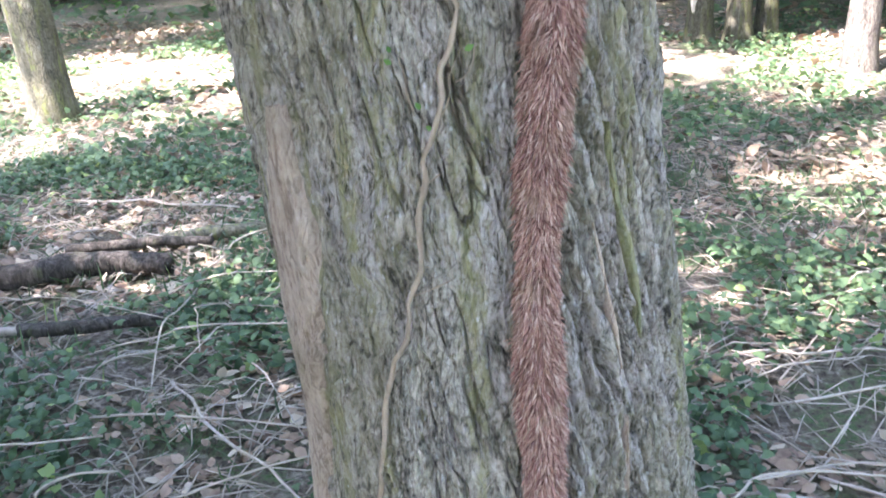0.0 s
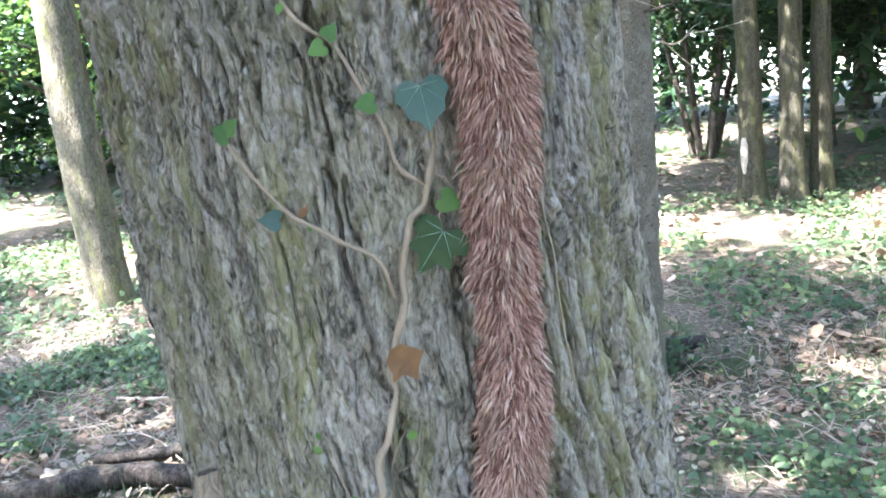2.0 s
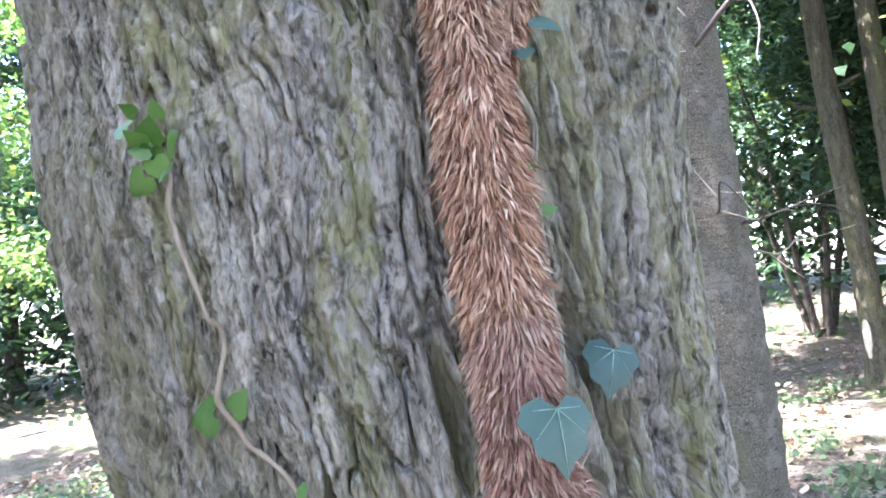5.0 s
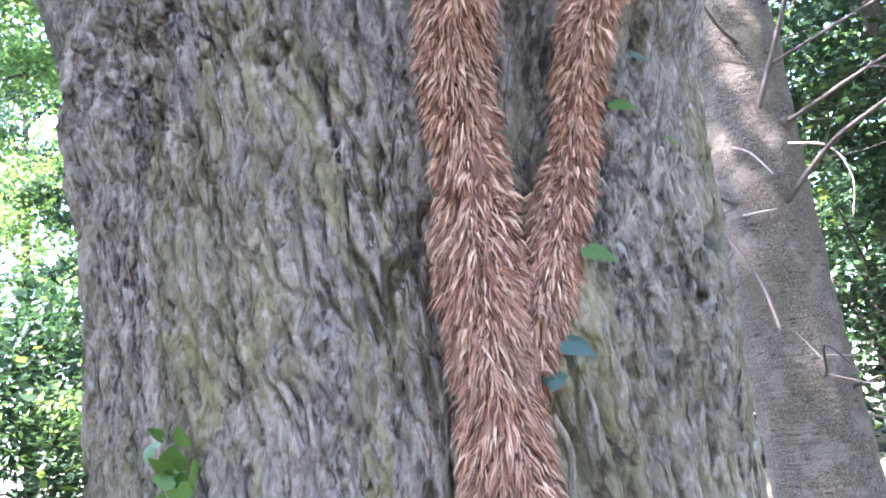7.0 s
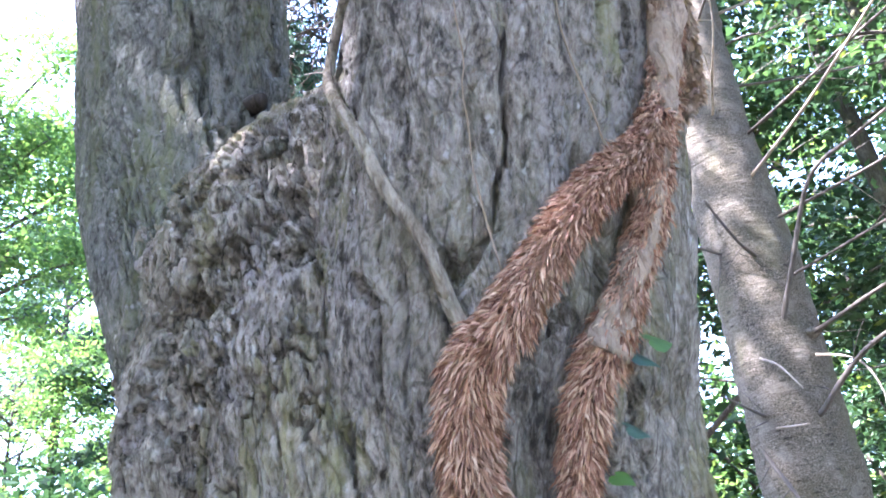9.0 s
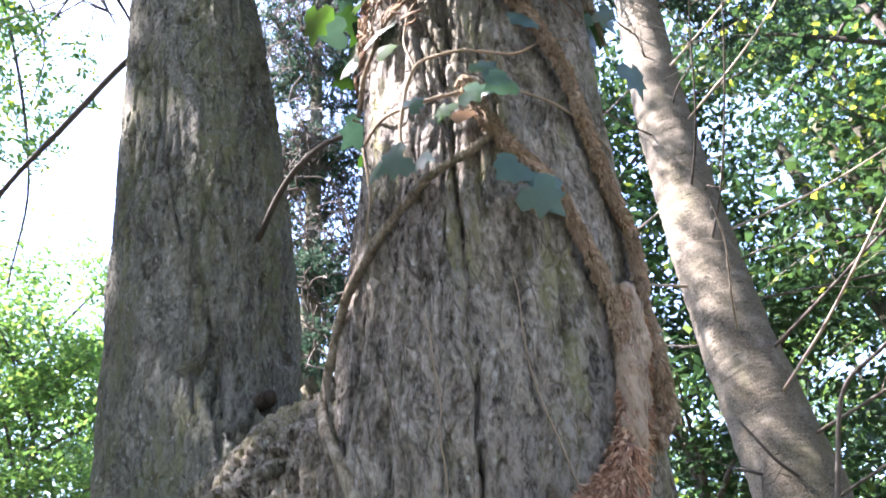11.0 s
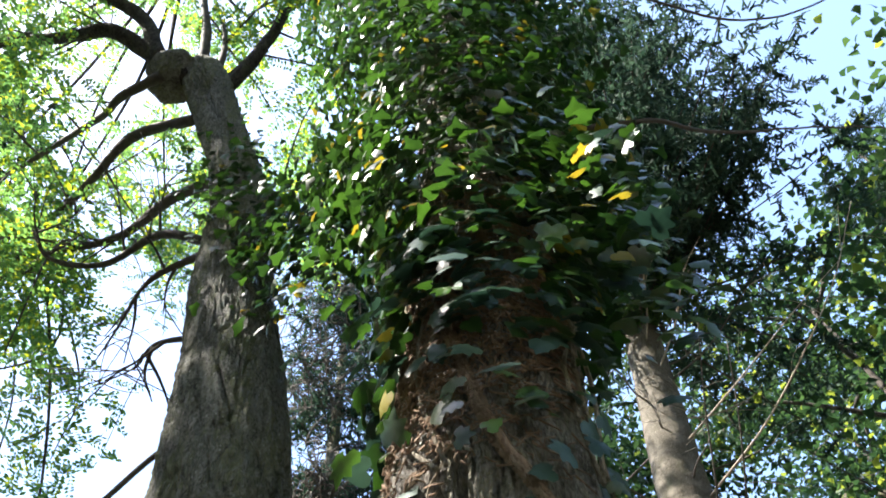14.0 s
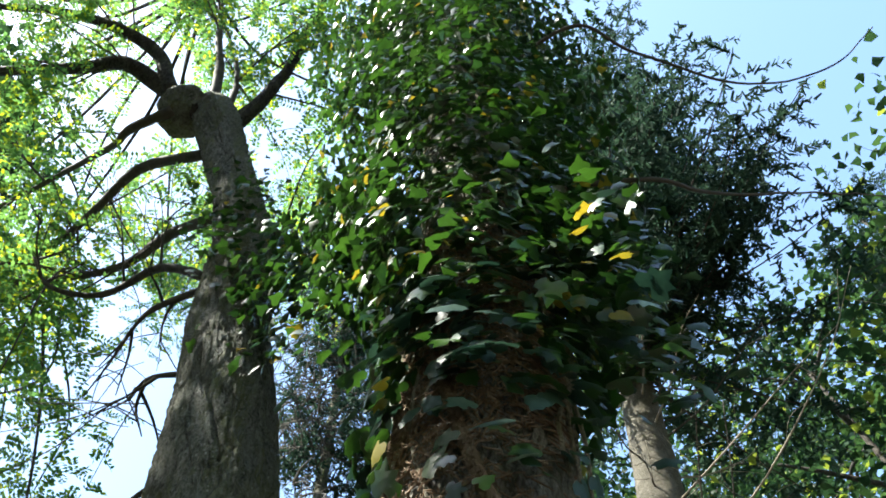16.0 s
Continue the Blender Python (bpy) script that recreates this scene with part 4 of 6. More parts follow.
for pts, core, core_end, per, length, bald in HAIRY:
    line, way = on_bark(pts, core * 0.7, 10)
    radii = np.interp(np.linspace(0, 1, len(line)), [0, 0.45, 0.75, 1], [core, core * 0.95, core_end * 1.2, core_end]) if core > 0.02 else taper(len(line), core, core_end)
    radii = radii * (0.86 + 0.36 * vnoise(line[:, 2] * 13, line[:, 0] * 9, None, 44))
    wave = 0.006 * (np.stack([vnoise(line[:, 2] * 11, 0 * line[:, 2] + k, None, 70) for k in (3, 9, 17)], -1) - 0.5)
    stem = part("stem", tube(line + wave, radii * (0.8 if bald < 0.4 else 1.12), 14, 0.45, 3, 110), TAN_BARK if bald > 0.4 else ROOT_MAT if core < 0.0105 else HAIRY_CORE, OLD_IVY, "woody ivy stem under a coat of root hairs")
    hair = part("root_hair", root_hairs(line, way, per, radii * 0.85, length, rng, bald), DRY_HAIR if core < 0.0105 else DARK_HAIR if pts[0][1] < 1 else HAIR, stem, "dry brown roots" if core < 0.0105 else "matted red-brown root hair", False)
    hair["kind"] = "stuff"

THIN = [  # smooth stems of the same ivy, on the bark
    ([(.146, 2.195), (.132, 2.262), (.106, 2.325), (.072, 2.411), (.035, 2.5), (.06, 2.55), (.11, 2.586), (.17, 2.612), (.219, 2.64), (.266, 2.66), (.3, 2.68)], .0082),
    ([(.15, 2.76), (.197, 2.757), (.255, 2.738), (.29, 2.734), (.321, 2.733), (.353, 2.722), (.38, 2.7)], .0028),
    ([(.13, 2.618), (.151, 2.679), (.141, 2.765)], .0025),
    ([(.213, 2.644), (.206, 2.718), (.24, 2.792), (.28, 2.796), (.334, 2.778), (.363, 2.806), (.385, 2.826)], .0028),
    ([(.24, 2.792), (.235, 2.86), (.27, 2.93), (.25, 3.0)], .002),
    ([(.13, 2.86), (.19, 2.9), (.25, 2.92), (.33, 2.96)], .0035),
    ([(.145, 1.70), (.145, 1.73), (.143, 1.779), (.146, 1.829), (.148, 1.875), (.143, 1.9)], .004),
    ([(.18, 2.2), (.175, 2.3), (.185, 2.42), (.19, 2.5)], .0011),
    ([(.265, 2.32), (.26, 2.42), (.27, 2.52)], .0012),
    ([(.15, 1.64), (.148, 1.567), (.16, 1.48), (.166, 1.419), (.172, 1.346), (.18, 1.28)], .0013),
]
for k, (pts, r) in enumerate(THIN):
    r = r * 0.8
    line, way = on_bark(pts, r * 0.6 + 0.003, 8)
    part("stem", tube(line + 0.004 * (np.stack([vnoise(line[:, 2] * 30 + line[:, 0] * 30, 0 * line[:, 2] + q, None, k) for q in (1, 2, 3)], -1) - 0.5), taper(len(line), r, r * 0.7), 8, 0.2, k, 80), STEM if r > 0.003 else VINE, OLD_IVY)
# dry roots that mat the bark below and among the leaves
mat_roots = []
for k in range(3000):
    z = rng.triangular(2.85, 3.15, 3.9)
    cx, cy, rx, ry = section(RIGHT, z)
    u = rng.uniform(-0.97, 0.97)
    x = cx + rx * u
    ln = rng.uniform(.006, .024)
    a = rng.normal() * 1.3
    pts = [bark_face(np.clip(x + math.sin(a) * ln * f + rng.normal() * .004, cx - rx * .98, cx + rx * .98), z - math.cos(a) * ln * f, .004 + .012 * rng.uniform())[0] for f in (0, .5, 1)]
    mat_roots.append(tube(np.array(pts), [.0018, .0015, .0008], 3))
part("root_mat", joined(mat_roots), ROOT_MAT, OLD_IVY, "crumbling brown mat of dry roots")["kind"] = "stuff"


def ivy_leaf(parent, x, z, size, heading, material, shape=IVY_SHAPE, out=0.012, tilt=0.3, name="leaf", veins=False, label="", roll=0.25):
    """One leaf on the bark at x and z; heading is the way of its tip in degrees, clockwise from up."""
    at, way = bark_face(x, z, out)
    side = unit(np.cross(np.array([0, 0, 1.0]), -way))
    up = np.array([0, 0, 1.0])
    h = radians(heading)
    tip = up * math.cos(h) + side * math.sin(h) * -1
    nrm = unit(way + up * tilt + side * roll * math.sin(x * 391 + z * 257))
    start = at - tip * size * 0.4
    leaf = part(name, scatter(shape, start, nrm, tip, size), material, parent, label, material is not BROWN_LEAF)
    if veins:
        y = unit(tip - nrm * np.dot(tip, nrm))
        xx = np.cross(y, nrm)
        rays = []
        for ang, ln in ((0, 0.84), (0.8, 0.5), (-0.8, 0.5), (1.6, 0.36), (-1.6, 0.36)):
            d = y * math.cos(ang) + xx * math.sin(ang)
            pts = [start + y * size * 0.12 + d * size * ln * f + nrm * size * (0.008 - 0.12 * (ln * f * abs(math.sin(ang))) ** 1.4 - 0.1 * (0.12 + ln * f * math.cos(ang) - 0.4) ** 2) for f in (0, 0.5, 1)]
            rays.append(tube(np.array(pts), [size * 0.008, size * 0.005, size * 0.002], 4))
        part("vein", joined(rays), VEIN, leaf, "pale leaf veins")
    return leaf


# ---------------------------------------------------------------- the young ivy vine low on the trunk
VINE_IVY = thing("ivy_vine", tuple(bark_face(-0.1, 0.62)[0]), "young ivy vine with few leaves climbing the bark", "ivy")
VINES = [
    ([(-.12, .55), (-.095, .689), (-.064, .869), (-.026, 1.015), (-.015, 1.129), (.002, 1.207), (.02, 1.29), (.03, 1.335), (.043, 1.404), (.067, 1.496), (.078, 1.541), (.094, 1.597), (.106, 1.631), (.123, 1.659), (.138, 1.7)], .0062),
    ([(.043, 1.414), (.026, 1.445), (-.007, 1.473), (-.042, 1.498), (-.064, 1.527), (-.082, 1.56)], .0042),
    ([(.07, 1.505), (.046, 1.564), (.018, 1.622), (-.016, 1.66), (-.038, 1.687), (-.05, 1.722), (-.045, 1.744), (-.049, 1.769), (-.058, 1.82), (-.07, 1.855), (-.075, 1.88)], .0046),
    ([(.072, 1.53), (.083, 1.508), (.086, 1.47)], .0022),
    ([(-.015, 1.13), (.012, 1.15)], .002), ([(.0, 1.2), (.04, 1.29)], .0022), ([(-.01, 1.22), (-.038, 1.284)], .002), ([(-.03, 1.0), (.02, 1.02)], .002),
    ([(-.06, .88), (-.045, .9)], .0018), ([(.03, 1.25), (.055, 1.29)], .002), ([(.12, 1.64), (.15, 1.67)], .0025), ([(.1, 1.53), (.14, 1.545)], .003),
]
for k, (pts, r) in enumerate(VINES):
    line, way = on_bark(pts, r * 0.8 + 0.006, 8)
    part("stem", tube(line + 0.014 * (np.stack([vnoise(line[:, 2] * 34 + k, 0 * line[:, 2] + q, None, k) for q in (1, 2, 3)], -1) - 0.5), taper(len(line), r * (0.6 if k == 0 else 0.45), r * 0.36), 9, 0.75, k, 130), VINE, VINE_IVY)
BIG = [(.076, 1.576, .043, 170, IVY_BLUE, SHALLOW_SHAPE, True), (.119, 1.692, .045, 185, IVY_BLUE, SHALLOW_SHAPE, True), (.161, 1.718, .037, 200, IVY_BLUE, SHALLOW_SHAPE, True), (.074, 1.458, .048, 215, IVY_DARK, IVY_SHAPE, True)]
for x, z, s, h, m, shape, v in BIG:
    ivy_leaf(VINE_IVY, x, z, s, h, m, shape, 0.058 if 0.11 < x < 0.13 else 0.02, 0.25, veins=v, label="blue-green leaf with pale veins" if m is IVY_BLUE else "dark green lobed leaf")
ivy_leaf(VINE_IVY, .042, 1.362, .034, 170, BROWN_LEAF, CRUMPLED_SHAPE, 0.022, 0.1, label="withered brown leaf")
ivy_leaf(VINE_IVY, -.026, 1.493, .014, 30, BROWN_LEAF, OVAL_SHAPE, 0.01)
SMALL = [(-.068, 1.72, .042, 260), (-.041, 1.727, .03, 40), (.103, 1.516, .026, 60), (.115, 1.508, .026, 110), (.103, 1.622, .024, 150), (.037, 1.577, .028, 260), (.008, 1.622, .024, 240), (.018, 1.634, .022, 40),
         (-.012, 1.667, .02, 20), (-.082, 1.563, .028, 300), (-.075, 1.568, .024, 50), (.088, 1.493, .034, 120), (-.039, 1.277, .016, 300), (.042, 1.289, .018, 60), (-.01, 1.229, .016, 330), (-.038, 1.29, .014, 320),
         (.1, 1.545, .016, 0), (-.02, 1.48, .014, 0), (.0, 1.205, .014, 300), (-.015, 1.655, .016, 200)]
for x, z, s, h in SMALL:
    ivy_leaf(VINE_IVY, x, z, s * 0.66, h, IVY_YOUNG, HEART_SHAPE if s > 0.02 else OVAL_SHAPE, 0.014, 0.2)
ivy_leaf(VINE_IVY, -.052, 1.488, .02, 270, IVY_BLUE, HEART_SHAPE, 0.012)
for x, z, s, h in [(-.118, 1.912, .034, 280), (-.098, 1.9, .03, 340), (-.088, 1.903, .034, 20), (-.066, 1.892, .036, 80), (-.104, 1.872, .038, 235), (-.072, 1.874, .032, 120), (-.09, 1.888, .028, 200), (-.08, 1.915, .026, 10), (-.104, 1.92, .024, 330), (-.085, 1.88, .03, 160), (-.095, 1.89, .03, 260)]:
    ivy_leaf(VINE_IVY, x * 0.8 + 0.002, z, s * 0.56, h, IVY_YOUNG, HEART_SHAPE, 0.022, 0.9 * math.sin(h * 3.1), roll=0.6)
for x, z, s, h, m in [(.163, 1.933, .03, 150, IVY_BLUE), (.152, 1.916, .022, 190, IVY_BLUE), (.18, 1.988, .032, 150, IVY_YOUNG), (.152, 1.82, .016, 100, IVY_YOUNG), (.25, 2.178, .04, 90, IVY_YOUNG), (.238, 2.161, .034, 140, IVY_BLUE),
                      (.222, 2.115, .032, 120, IVY_BLUE), (.205, 2.082, .026, 150, IVY_YOUNG), (.224, 2.07, .018, 60, IVY_YOUNG), (.147, 1.85, .014, 60, IVY_YOUNG)]:
    ivy_leaf(OLD_IVY, x - 0.01, z, s * 0.7, h, m, HEART_SHAPE, 0.024, 0.9)

# ---------------------------------------------------------------- the leafy ivy coat above
rng = np.random.default_rng(41)
LOOSE = [  # x, z, size, heading and material of the leaves that hang below the coat
    (.343, 2.8, .05, 210, IVY_BLUE), (.372, 2.876, .058, 245, IVY_BLUE), (.395, 2.9, .055, 100, IVY_BLUE), (.41, 3.0, .04, 60, IVY), (.4, 2.93, .055, 120, IVY_BLUE), (.41, 2.96, .05, 130, IVY_BLUE), (.395, 2.86, .055, 165, IVY_DARK),
    (.385, 2.765, .06, 160, IVY_BLUE), (.36, 2.86, .045, 250, IVY_BLUE), (.301, 2.69, .048, 240, IVY), (.284, 2.683, .045, 120, IVY), (.213, 2.634, .05, 250, IVY_BLUE), (.191, 2.653, .042, 215, IVY_BLUE), (.232, 2.64, .035, 120, IVY_BLUE),
    (.289, 2.61, .052, 240, IVY_BLUE), (.308, 2.601, .058, 170, IVY_BLUE), (.3, 2.575, .06, 150, IVY_BLUE), (.259, 2.668, .034, 200, IVY_YOUNG), (.24, 2.71, .03, 60, IVY), (.3, 2.72, .04, 60, IVY), (.23, 2.8, .034, 90, IVY_YOUNG),
    (.2, 2.79, .034, 260, IVY_BLUE), (.33, 2.93, .04, 60, IVY_YOUNG), (.3, 2.9, .04, 100, IVY), (.246, 3.2, .05, 200, IVY_BLUE), (.255, 3.107, .055, 190, IVY_BLUE), (.29, 3.1, .04, 170, IVY_BLUE), (.296, 3.026, .058, 230, IVY_DARK),
    (.41, 3.1, .055, 120, IVY_BLUE), (.353, 3.239, .05, 200, IVY_BLUE), (.4, 3.25, .045, 150, IVY), (.39, 3.3, .05, 220, IVY_BLUE), (.318, 3.4, .05, 180, IVY_BLUE), (.389, 3.06, .05, 215, IVY_BLUE), (.22, 3.05, .05, 230, IVY),
    (.205, 3.15, .052, 220, IVY_BLUE), (.215, 3.3, .05, 160, IVY), (.27, 3.3, .05, 190, IVY_BLUE), (.34, 3.14, .045, 140, IVY), (.43, 3.2, .05, 120, IVY_BLUE),
]
for x, z, s, h, m in LOOSE:
    ivy_leaf(OLD_IVY, x, z, s * 0.78, h + rng.uniform(-15, 15), m, IVY_SHAPE if rng.uniform() < 0.7 else SHALLOW_SHAPE, rng.uniform(.025, .06), rng.uniform(-.35, .25))
ivy_leaf(OLD_IVY, .272, 2.69, .03, 200, BROWN_LEAF, HEART_SHAPE, 0.02)
for k in range(170):
    z = rng.triangular(2.9, 3.3, 3.9)
    cx, cy, rx, ry = section(RIGHT, z)
    x = cx + rx * rng.uniform(-0.98, 0.98)
    ivy_leaf(OLD_IVY, x, z, rng.uniform(.03, .062), rng.uniform(90, 270), IVY_BLUE if rng.uniform() < 0.45 else IVY, IVY_SHAPE if k % 3 else SHALLOW_SHAPE, rng.uniform(.02, .1), rng.uniform(-.1, 1.3))


def ivy_coat(count, z0, z1, rng):
    """Leaf places on the swelling coat of ivy round the right stem."""
    z = z0 + (z1 - z0) * rng.uniform(0, 1, count) ** 0.8
    cx = np.interp(z, *np.array(RIGHT)[:, [0, 1]].T)
    cy = np.interp(z, *np.array(RIGHT)[:, [0, 2]].T)
    r = np.interp(z, *np.array(RIGHT)[:, [0, 3]].T)
    ang = rng.uniform(0, 2 * np.pi, count)
    swell = np.interp(z, [2.8, 3.0, 3.25, 3.6, 4.0, 4.5, 5.3, 7, 9], [0.03, 0.035, 0.06, 0.15, 0.27, 0.36, 0.42, 0.5, 0.5])
    lob = vnoise(np.cos(ang) * 2.2 + 5, np.sin(ang) * 2.2, z * 2.6, 77)
    out = swell * (0.35 + 1.05 * lob) * rng.uniform(0.02, 1.0, count) ** 0.6
    d = np.stack([np.cos(ang), np.sin(ang), 0 * ang], -1)
    at = np.stack([cx, cy, z], -1) + d * (r + out)[:, None]
    thin = smooth(z, 3.0, 3.95) * 0.94 + 0.06
    keep = rng.uniform(0, 1, count) < thin * np.where(z < 3.7, smooth(lob, 0.2, 0.5), 1)
    return at[keep], d[keep], z[keep]


at, d, z = ivy_coat(32000, 2.85, 8.8, rng)
side_at, side_d = [], []
for _ in range(1100):  # the tongue of ivy that reaches over to the other stem
    f = rng.uniform()
    side_at.append((0.12 - 0.46 * f + rng.normal() * 0.06, 0.98 + 0.05 * rng.normal(), 4.25 + 0.1 * f + rng.normal() * (0.26 - 0.1 * f)))
    side_d.append((-0.4, -1, 0.2))
for _ in range(520):  # and the one that hangs out on the other side
    side_at.append((0.59 + rng.normal() * 0.055, 1.0 + 0.09 * rng.normal(), 3.55 + rng.normal() * 0.2))
    side_d.append((0.6, -0.8, 0.1))
for _ in range(420):
    f = rng.uniform()
    side_at.append((-0.36 - 0.25 * f + rng.normal() * 0.08, 0.92 + 0.06 * rng.normal(), 4.5 + 0.9 * f + rng.normal() * 0.2))
    side_d.append((0.2, -1, 0.2))
at, d = np.vstack([at, side_at]), np.vstack([d, unit(np.array(side_d))])
count = len(at)
nrm = unit(d * 0.85 + np.array([0, 0, 0.5]) + rng.normal(size=(count, 3)) * 0.42)
tip = unit(d * 0.8 + np.array([0, 0, -0.7]) + rng.normal(size=(count, 3)) * 0.45)
size = rng.uniform(0.022, 0.043, count) * np.interp(at[:, 2], [3.0, 3.8, 4.6], [1.3, 1.05, 0.92])
order = np.argsort(at[:, 2] + 2.0 * np.maximum(at[:, 1] - 1.0, 0))
for i in order[:260]:
    part("leaf", scatter(IVY_SHAPE if rng.uniform() < 0.7 else HEART_SHAPE, at[i], nrm[i], tip[i], size[i]), IVY if rng.uniform() < 0.7 else IVY_BLUE, OLD_IVY)
rest = order[260:]
part("foliage", scatter(IVY_SIMPLE, at[rest], nrm[rest], tip[rest], size[rest]), IVY, OLD_IVY, "thick coat of glossy ivy leaves", True)["kind"] = "stuff"
vines = []
for k in range(14):
    a0 = rng.uniform(0, 6.28)
    zz = np.linspace(2.9, rng.uniform(4, 6), 14)
    aa = a0 + np.cumsum(rng.normal(size=14) * 0.25)
    c = np.array([section(RIGHT, q)[:3] for q in zz])
    vines.append(tube(spline(np.stack([c[:, 0] + np.cos(aa) * (c[:, 2] + 0.015), c[:, 1] + np.sin(aa) * (c[:, 2] + 0.01), zz], -1), 3), 0.004, 5))
part("stem_tangle", joined(vines), STEM, OLD_IVY, "tangle of ivy stems round the tree")["kind"] = "stuff"

# ---------------------------------------------------------------- other trees
def uneven(points, steps, amount, seed):
    line = spline(points, steps)
    k = np.linspace(0, 1, len(line))
    w = np.stack([vnoise(k * 6, 0 * k + q, None, seed) for q in (1, 5, 9)], -1) - 0.5
    return line + amount * w * np.sin(np.pi * np.clip(k * 1.5, 0, 1))[:, None] * np.array([1, 1, 0.2])


def leaf_cloud(shape, centres, spread, per, size, rng, flat=0.5, lift=0.9):
    """Leaves in loose flat sprays about the given centres."""
    c = np.repeat(np.asarray(centres), per, 0)
    n = len(c)
    at = c + np.clip(rng.normal(size=(n, 3)), -1.8, 1.8) * spread * np.array([1, 1, flat])
    nrm = unit(np.array([0, 0, lift]) + rng.normal(size=(n, 3)) * 0.5)
    return scatter(shape, at, nrm, any_way(n, rng), size * rng.uniform(0.6, 1.25, n))


def limbs_for(base, top, count, reach, low, rng, droop=0.1, up=0.5):
    """Limbs from a trunk between base and top: their lines."""
    out = []
    base, top = np.array(base, float), np.array(top, float)
    for k in range(count):
        f = low + (1 - low) * (k + rng.uniform(0, 0.8)) / count
        at = base + (top - base) * f
        a = k * 2.4 + rng.uniform(-0.5, 0.5)
        ln = reach * (1.1 - 0.6 * f) * rng.uniform(0.75, 1.2)
        way = np.array([math.cos(a), math.sin(a), up * rng.uniform(0.3, 1.3)])
        tip = at + way * ln
        mid = at + way * ln * 0.55 + np.array([0, 0, droop * ln])
        out.append(spline([at, mid, tip], 6))
    return out


def leafy_tree(name, x, y, height, radius, reach, limbs, per, size, leaf, bark, label, low=0.3, lean=(0, 0), shape=OVAL_SHAPE, seed=1, flat=0.35, spread=0.5, category="tree", group="", sub=4, up=0.5):
    rng = np.random.default_rng(seed)
    z = float(ground_height(x, y))
    ob = thing(name, (x, y, z), label, category, group)
    top = (x + lean[0], y + lean[1], z + height)
    trunk = uneven([(x, y, z - 0.25), (x + lean[0] * 0.2, y + lean[1] * 0.2, z + height * 0.3), (x + lean[0] * 0.6, y + lean[1] * 0.6, z + height * 0.65), top], 14, radius * 1.2, seed)
    flare = 1 + 0.5 * np.exp(-np.linspace(0, 1, len(trunk)) * height / 0.5)
    part("trunk", tube(trunk, taper(len(trunk), radius, radius * 0.18) * flare, 18, 0.12, seed, 9), bark, ob)
    lines = limbs_for(trunk[0], top, limbs, reach, low, rng, up=up)
    per = int(per * (7 if y > 0 else 4))
    shape = MAPLE_SHAPE if seed in (58, 61, 65) else LEAFLET_SHAPE
    spread = 0.36
    centres = []
    twigs = []
    for ln in lines:
        part("limb", tube(ln, taper(len(ln), radius * 0.3, radius * 0.05), 6, 0.15, seed, 12), bark, ob)
        tw = twigs_of(ln, 0.01, rng, sub, reach * 0.45)
        twigs += tw
        centres += [q for t in tw for q in t[2::2]] + list(ln[3:])
    part("twig_tangle", joined([tube(t, taper(len(t), radius * 0.07, radius * 0.02), 3) for t in twigs]), bark, ob)["kind"] = "stuff"
    part("crown", leaf_cloud(shape, np.array(centres), spread, per, size, rng, flat), leaf, ob, "", False)["kind"] = "stuff"
    return ob


def bare_trunk(name, x, y, z1, radius, bark, label, lean=(0, 0), seed=1, group="", stubs=3):
    """A trunk whose crown is out of sight above."""
    z = float(ground_height(x, y))
    ob = thing(name, (x, y, z), label, "tree", group)
    line = uneven([(x, y, z - 0.25), (x + lean[0] * 0.3, y + lean[1] * 0.3, z + z1 * 0.3), (x + lean[0] * 0.7, y + lean[1] * 0.7, z + z1 * 0.7), (x + lean[0], y + lean[1], z + z1)], 20, radius * 0.5, seed)
    flare = 1 + 0.45 * np.exp(-np.maximum(line[:, 2] - z, 0) / 0.22)
    part("trunk", tube(line, taper(len(line), radius, radius * 0.55) * flare, 28, 0.1, seed, 10), bark, ob)
    rng = np.random.default_rng(seed)
    for k in range(stubs):
        i = int(len(line) * rng.uniform(0.25, 0.9))
        a = rng.uniform(0, 6.28)
        w = np.array([math.cos(a), math.sin(a), 0.3])
        part("stub", tube(spline([line[i], line[i] + w * radius * 1.6, line[i] + w * radius * 2.6], 3), radius * 0.14, 6, 0.2, k), bark, ob)
    return ob


# three slim trunks that stand together
for k, (x, y, r, lean) in enumerate([(1.17, 9.15, .125, (-.25, 0)), (1.54, 9.12, .118, (-.1, .1)), (1.84, 9.35, .105, (.0, .1))]):
    slim = bare_trunk("slim_tree", x, y, 9, r, MOSSY_SLIM, "slim trunk with a bare yellow scar" if k == 0 else "slim dark grey trunk in a group of three", lean, 11 + k, "group of three slim trunks")

    if k == 0:
        part("scar", knob_mesh((x - .085, y - .085, .85), .1, 4, (.45, .4, 2.3)), BARE_WOOD, slim, "bare yellow wood where bark is gone")

# the spruce with dead lower branches close behind
SPR = thing("spruce", (0.0, 4.45, float(ground_height(0, 4.45))), "spruce trunk with flaky grey-brown bark and dead lower branches", "spruce")
spruce_line = uneven([(0.0, 4.45, -.1), (0.03, 4.3, 1.0), (0.025, 4.2, 2.3), (0.05, 4.2, 3.3), (0.06, 4.2, 4.2), (.105, 4.2, 5), (.165, 4.2, 5.6), (.225, 4.2, 6.1), (.37, 4.2, 7.1), (.55, 4.2, 8.5), (.8, 4.2, 11), (1.0, 4.2, 14)], 22, .03, 17)
spruce_r = np.interp(spruce_line[:, 2], [-.1, .3, 1, 2.3, 3.3, 4.5, 5.6, 7, 14], [.30, .235, .21, .205, .195, .175, .165, .14, .03])
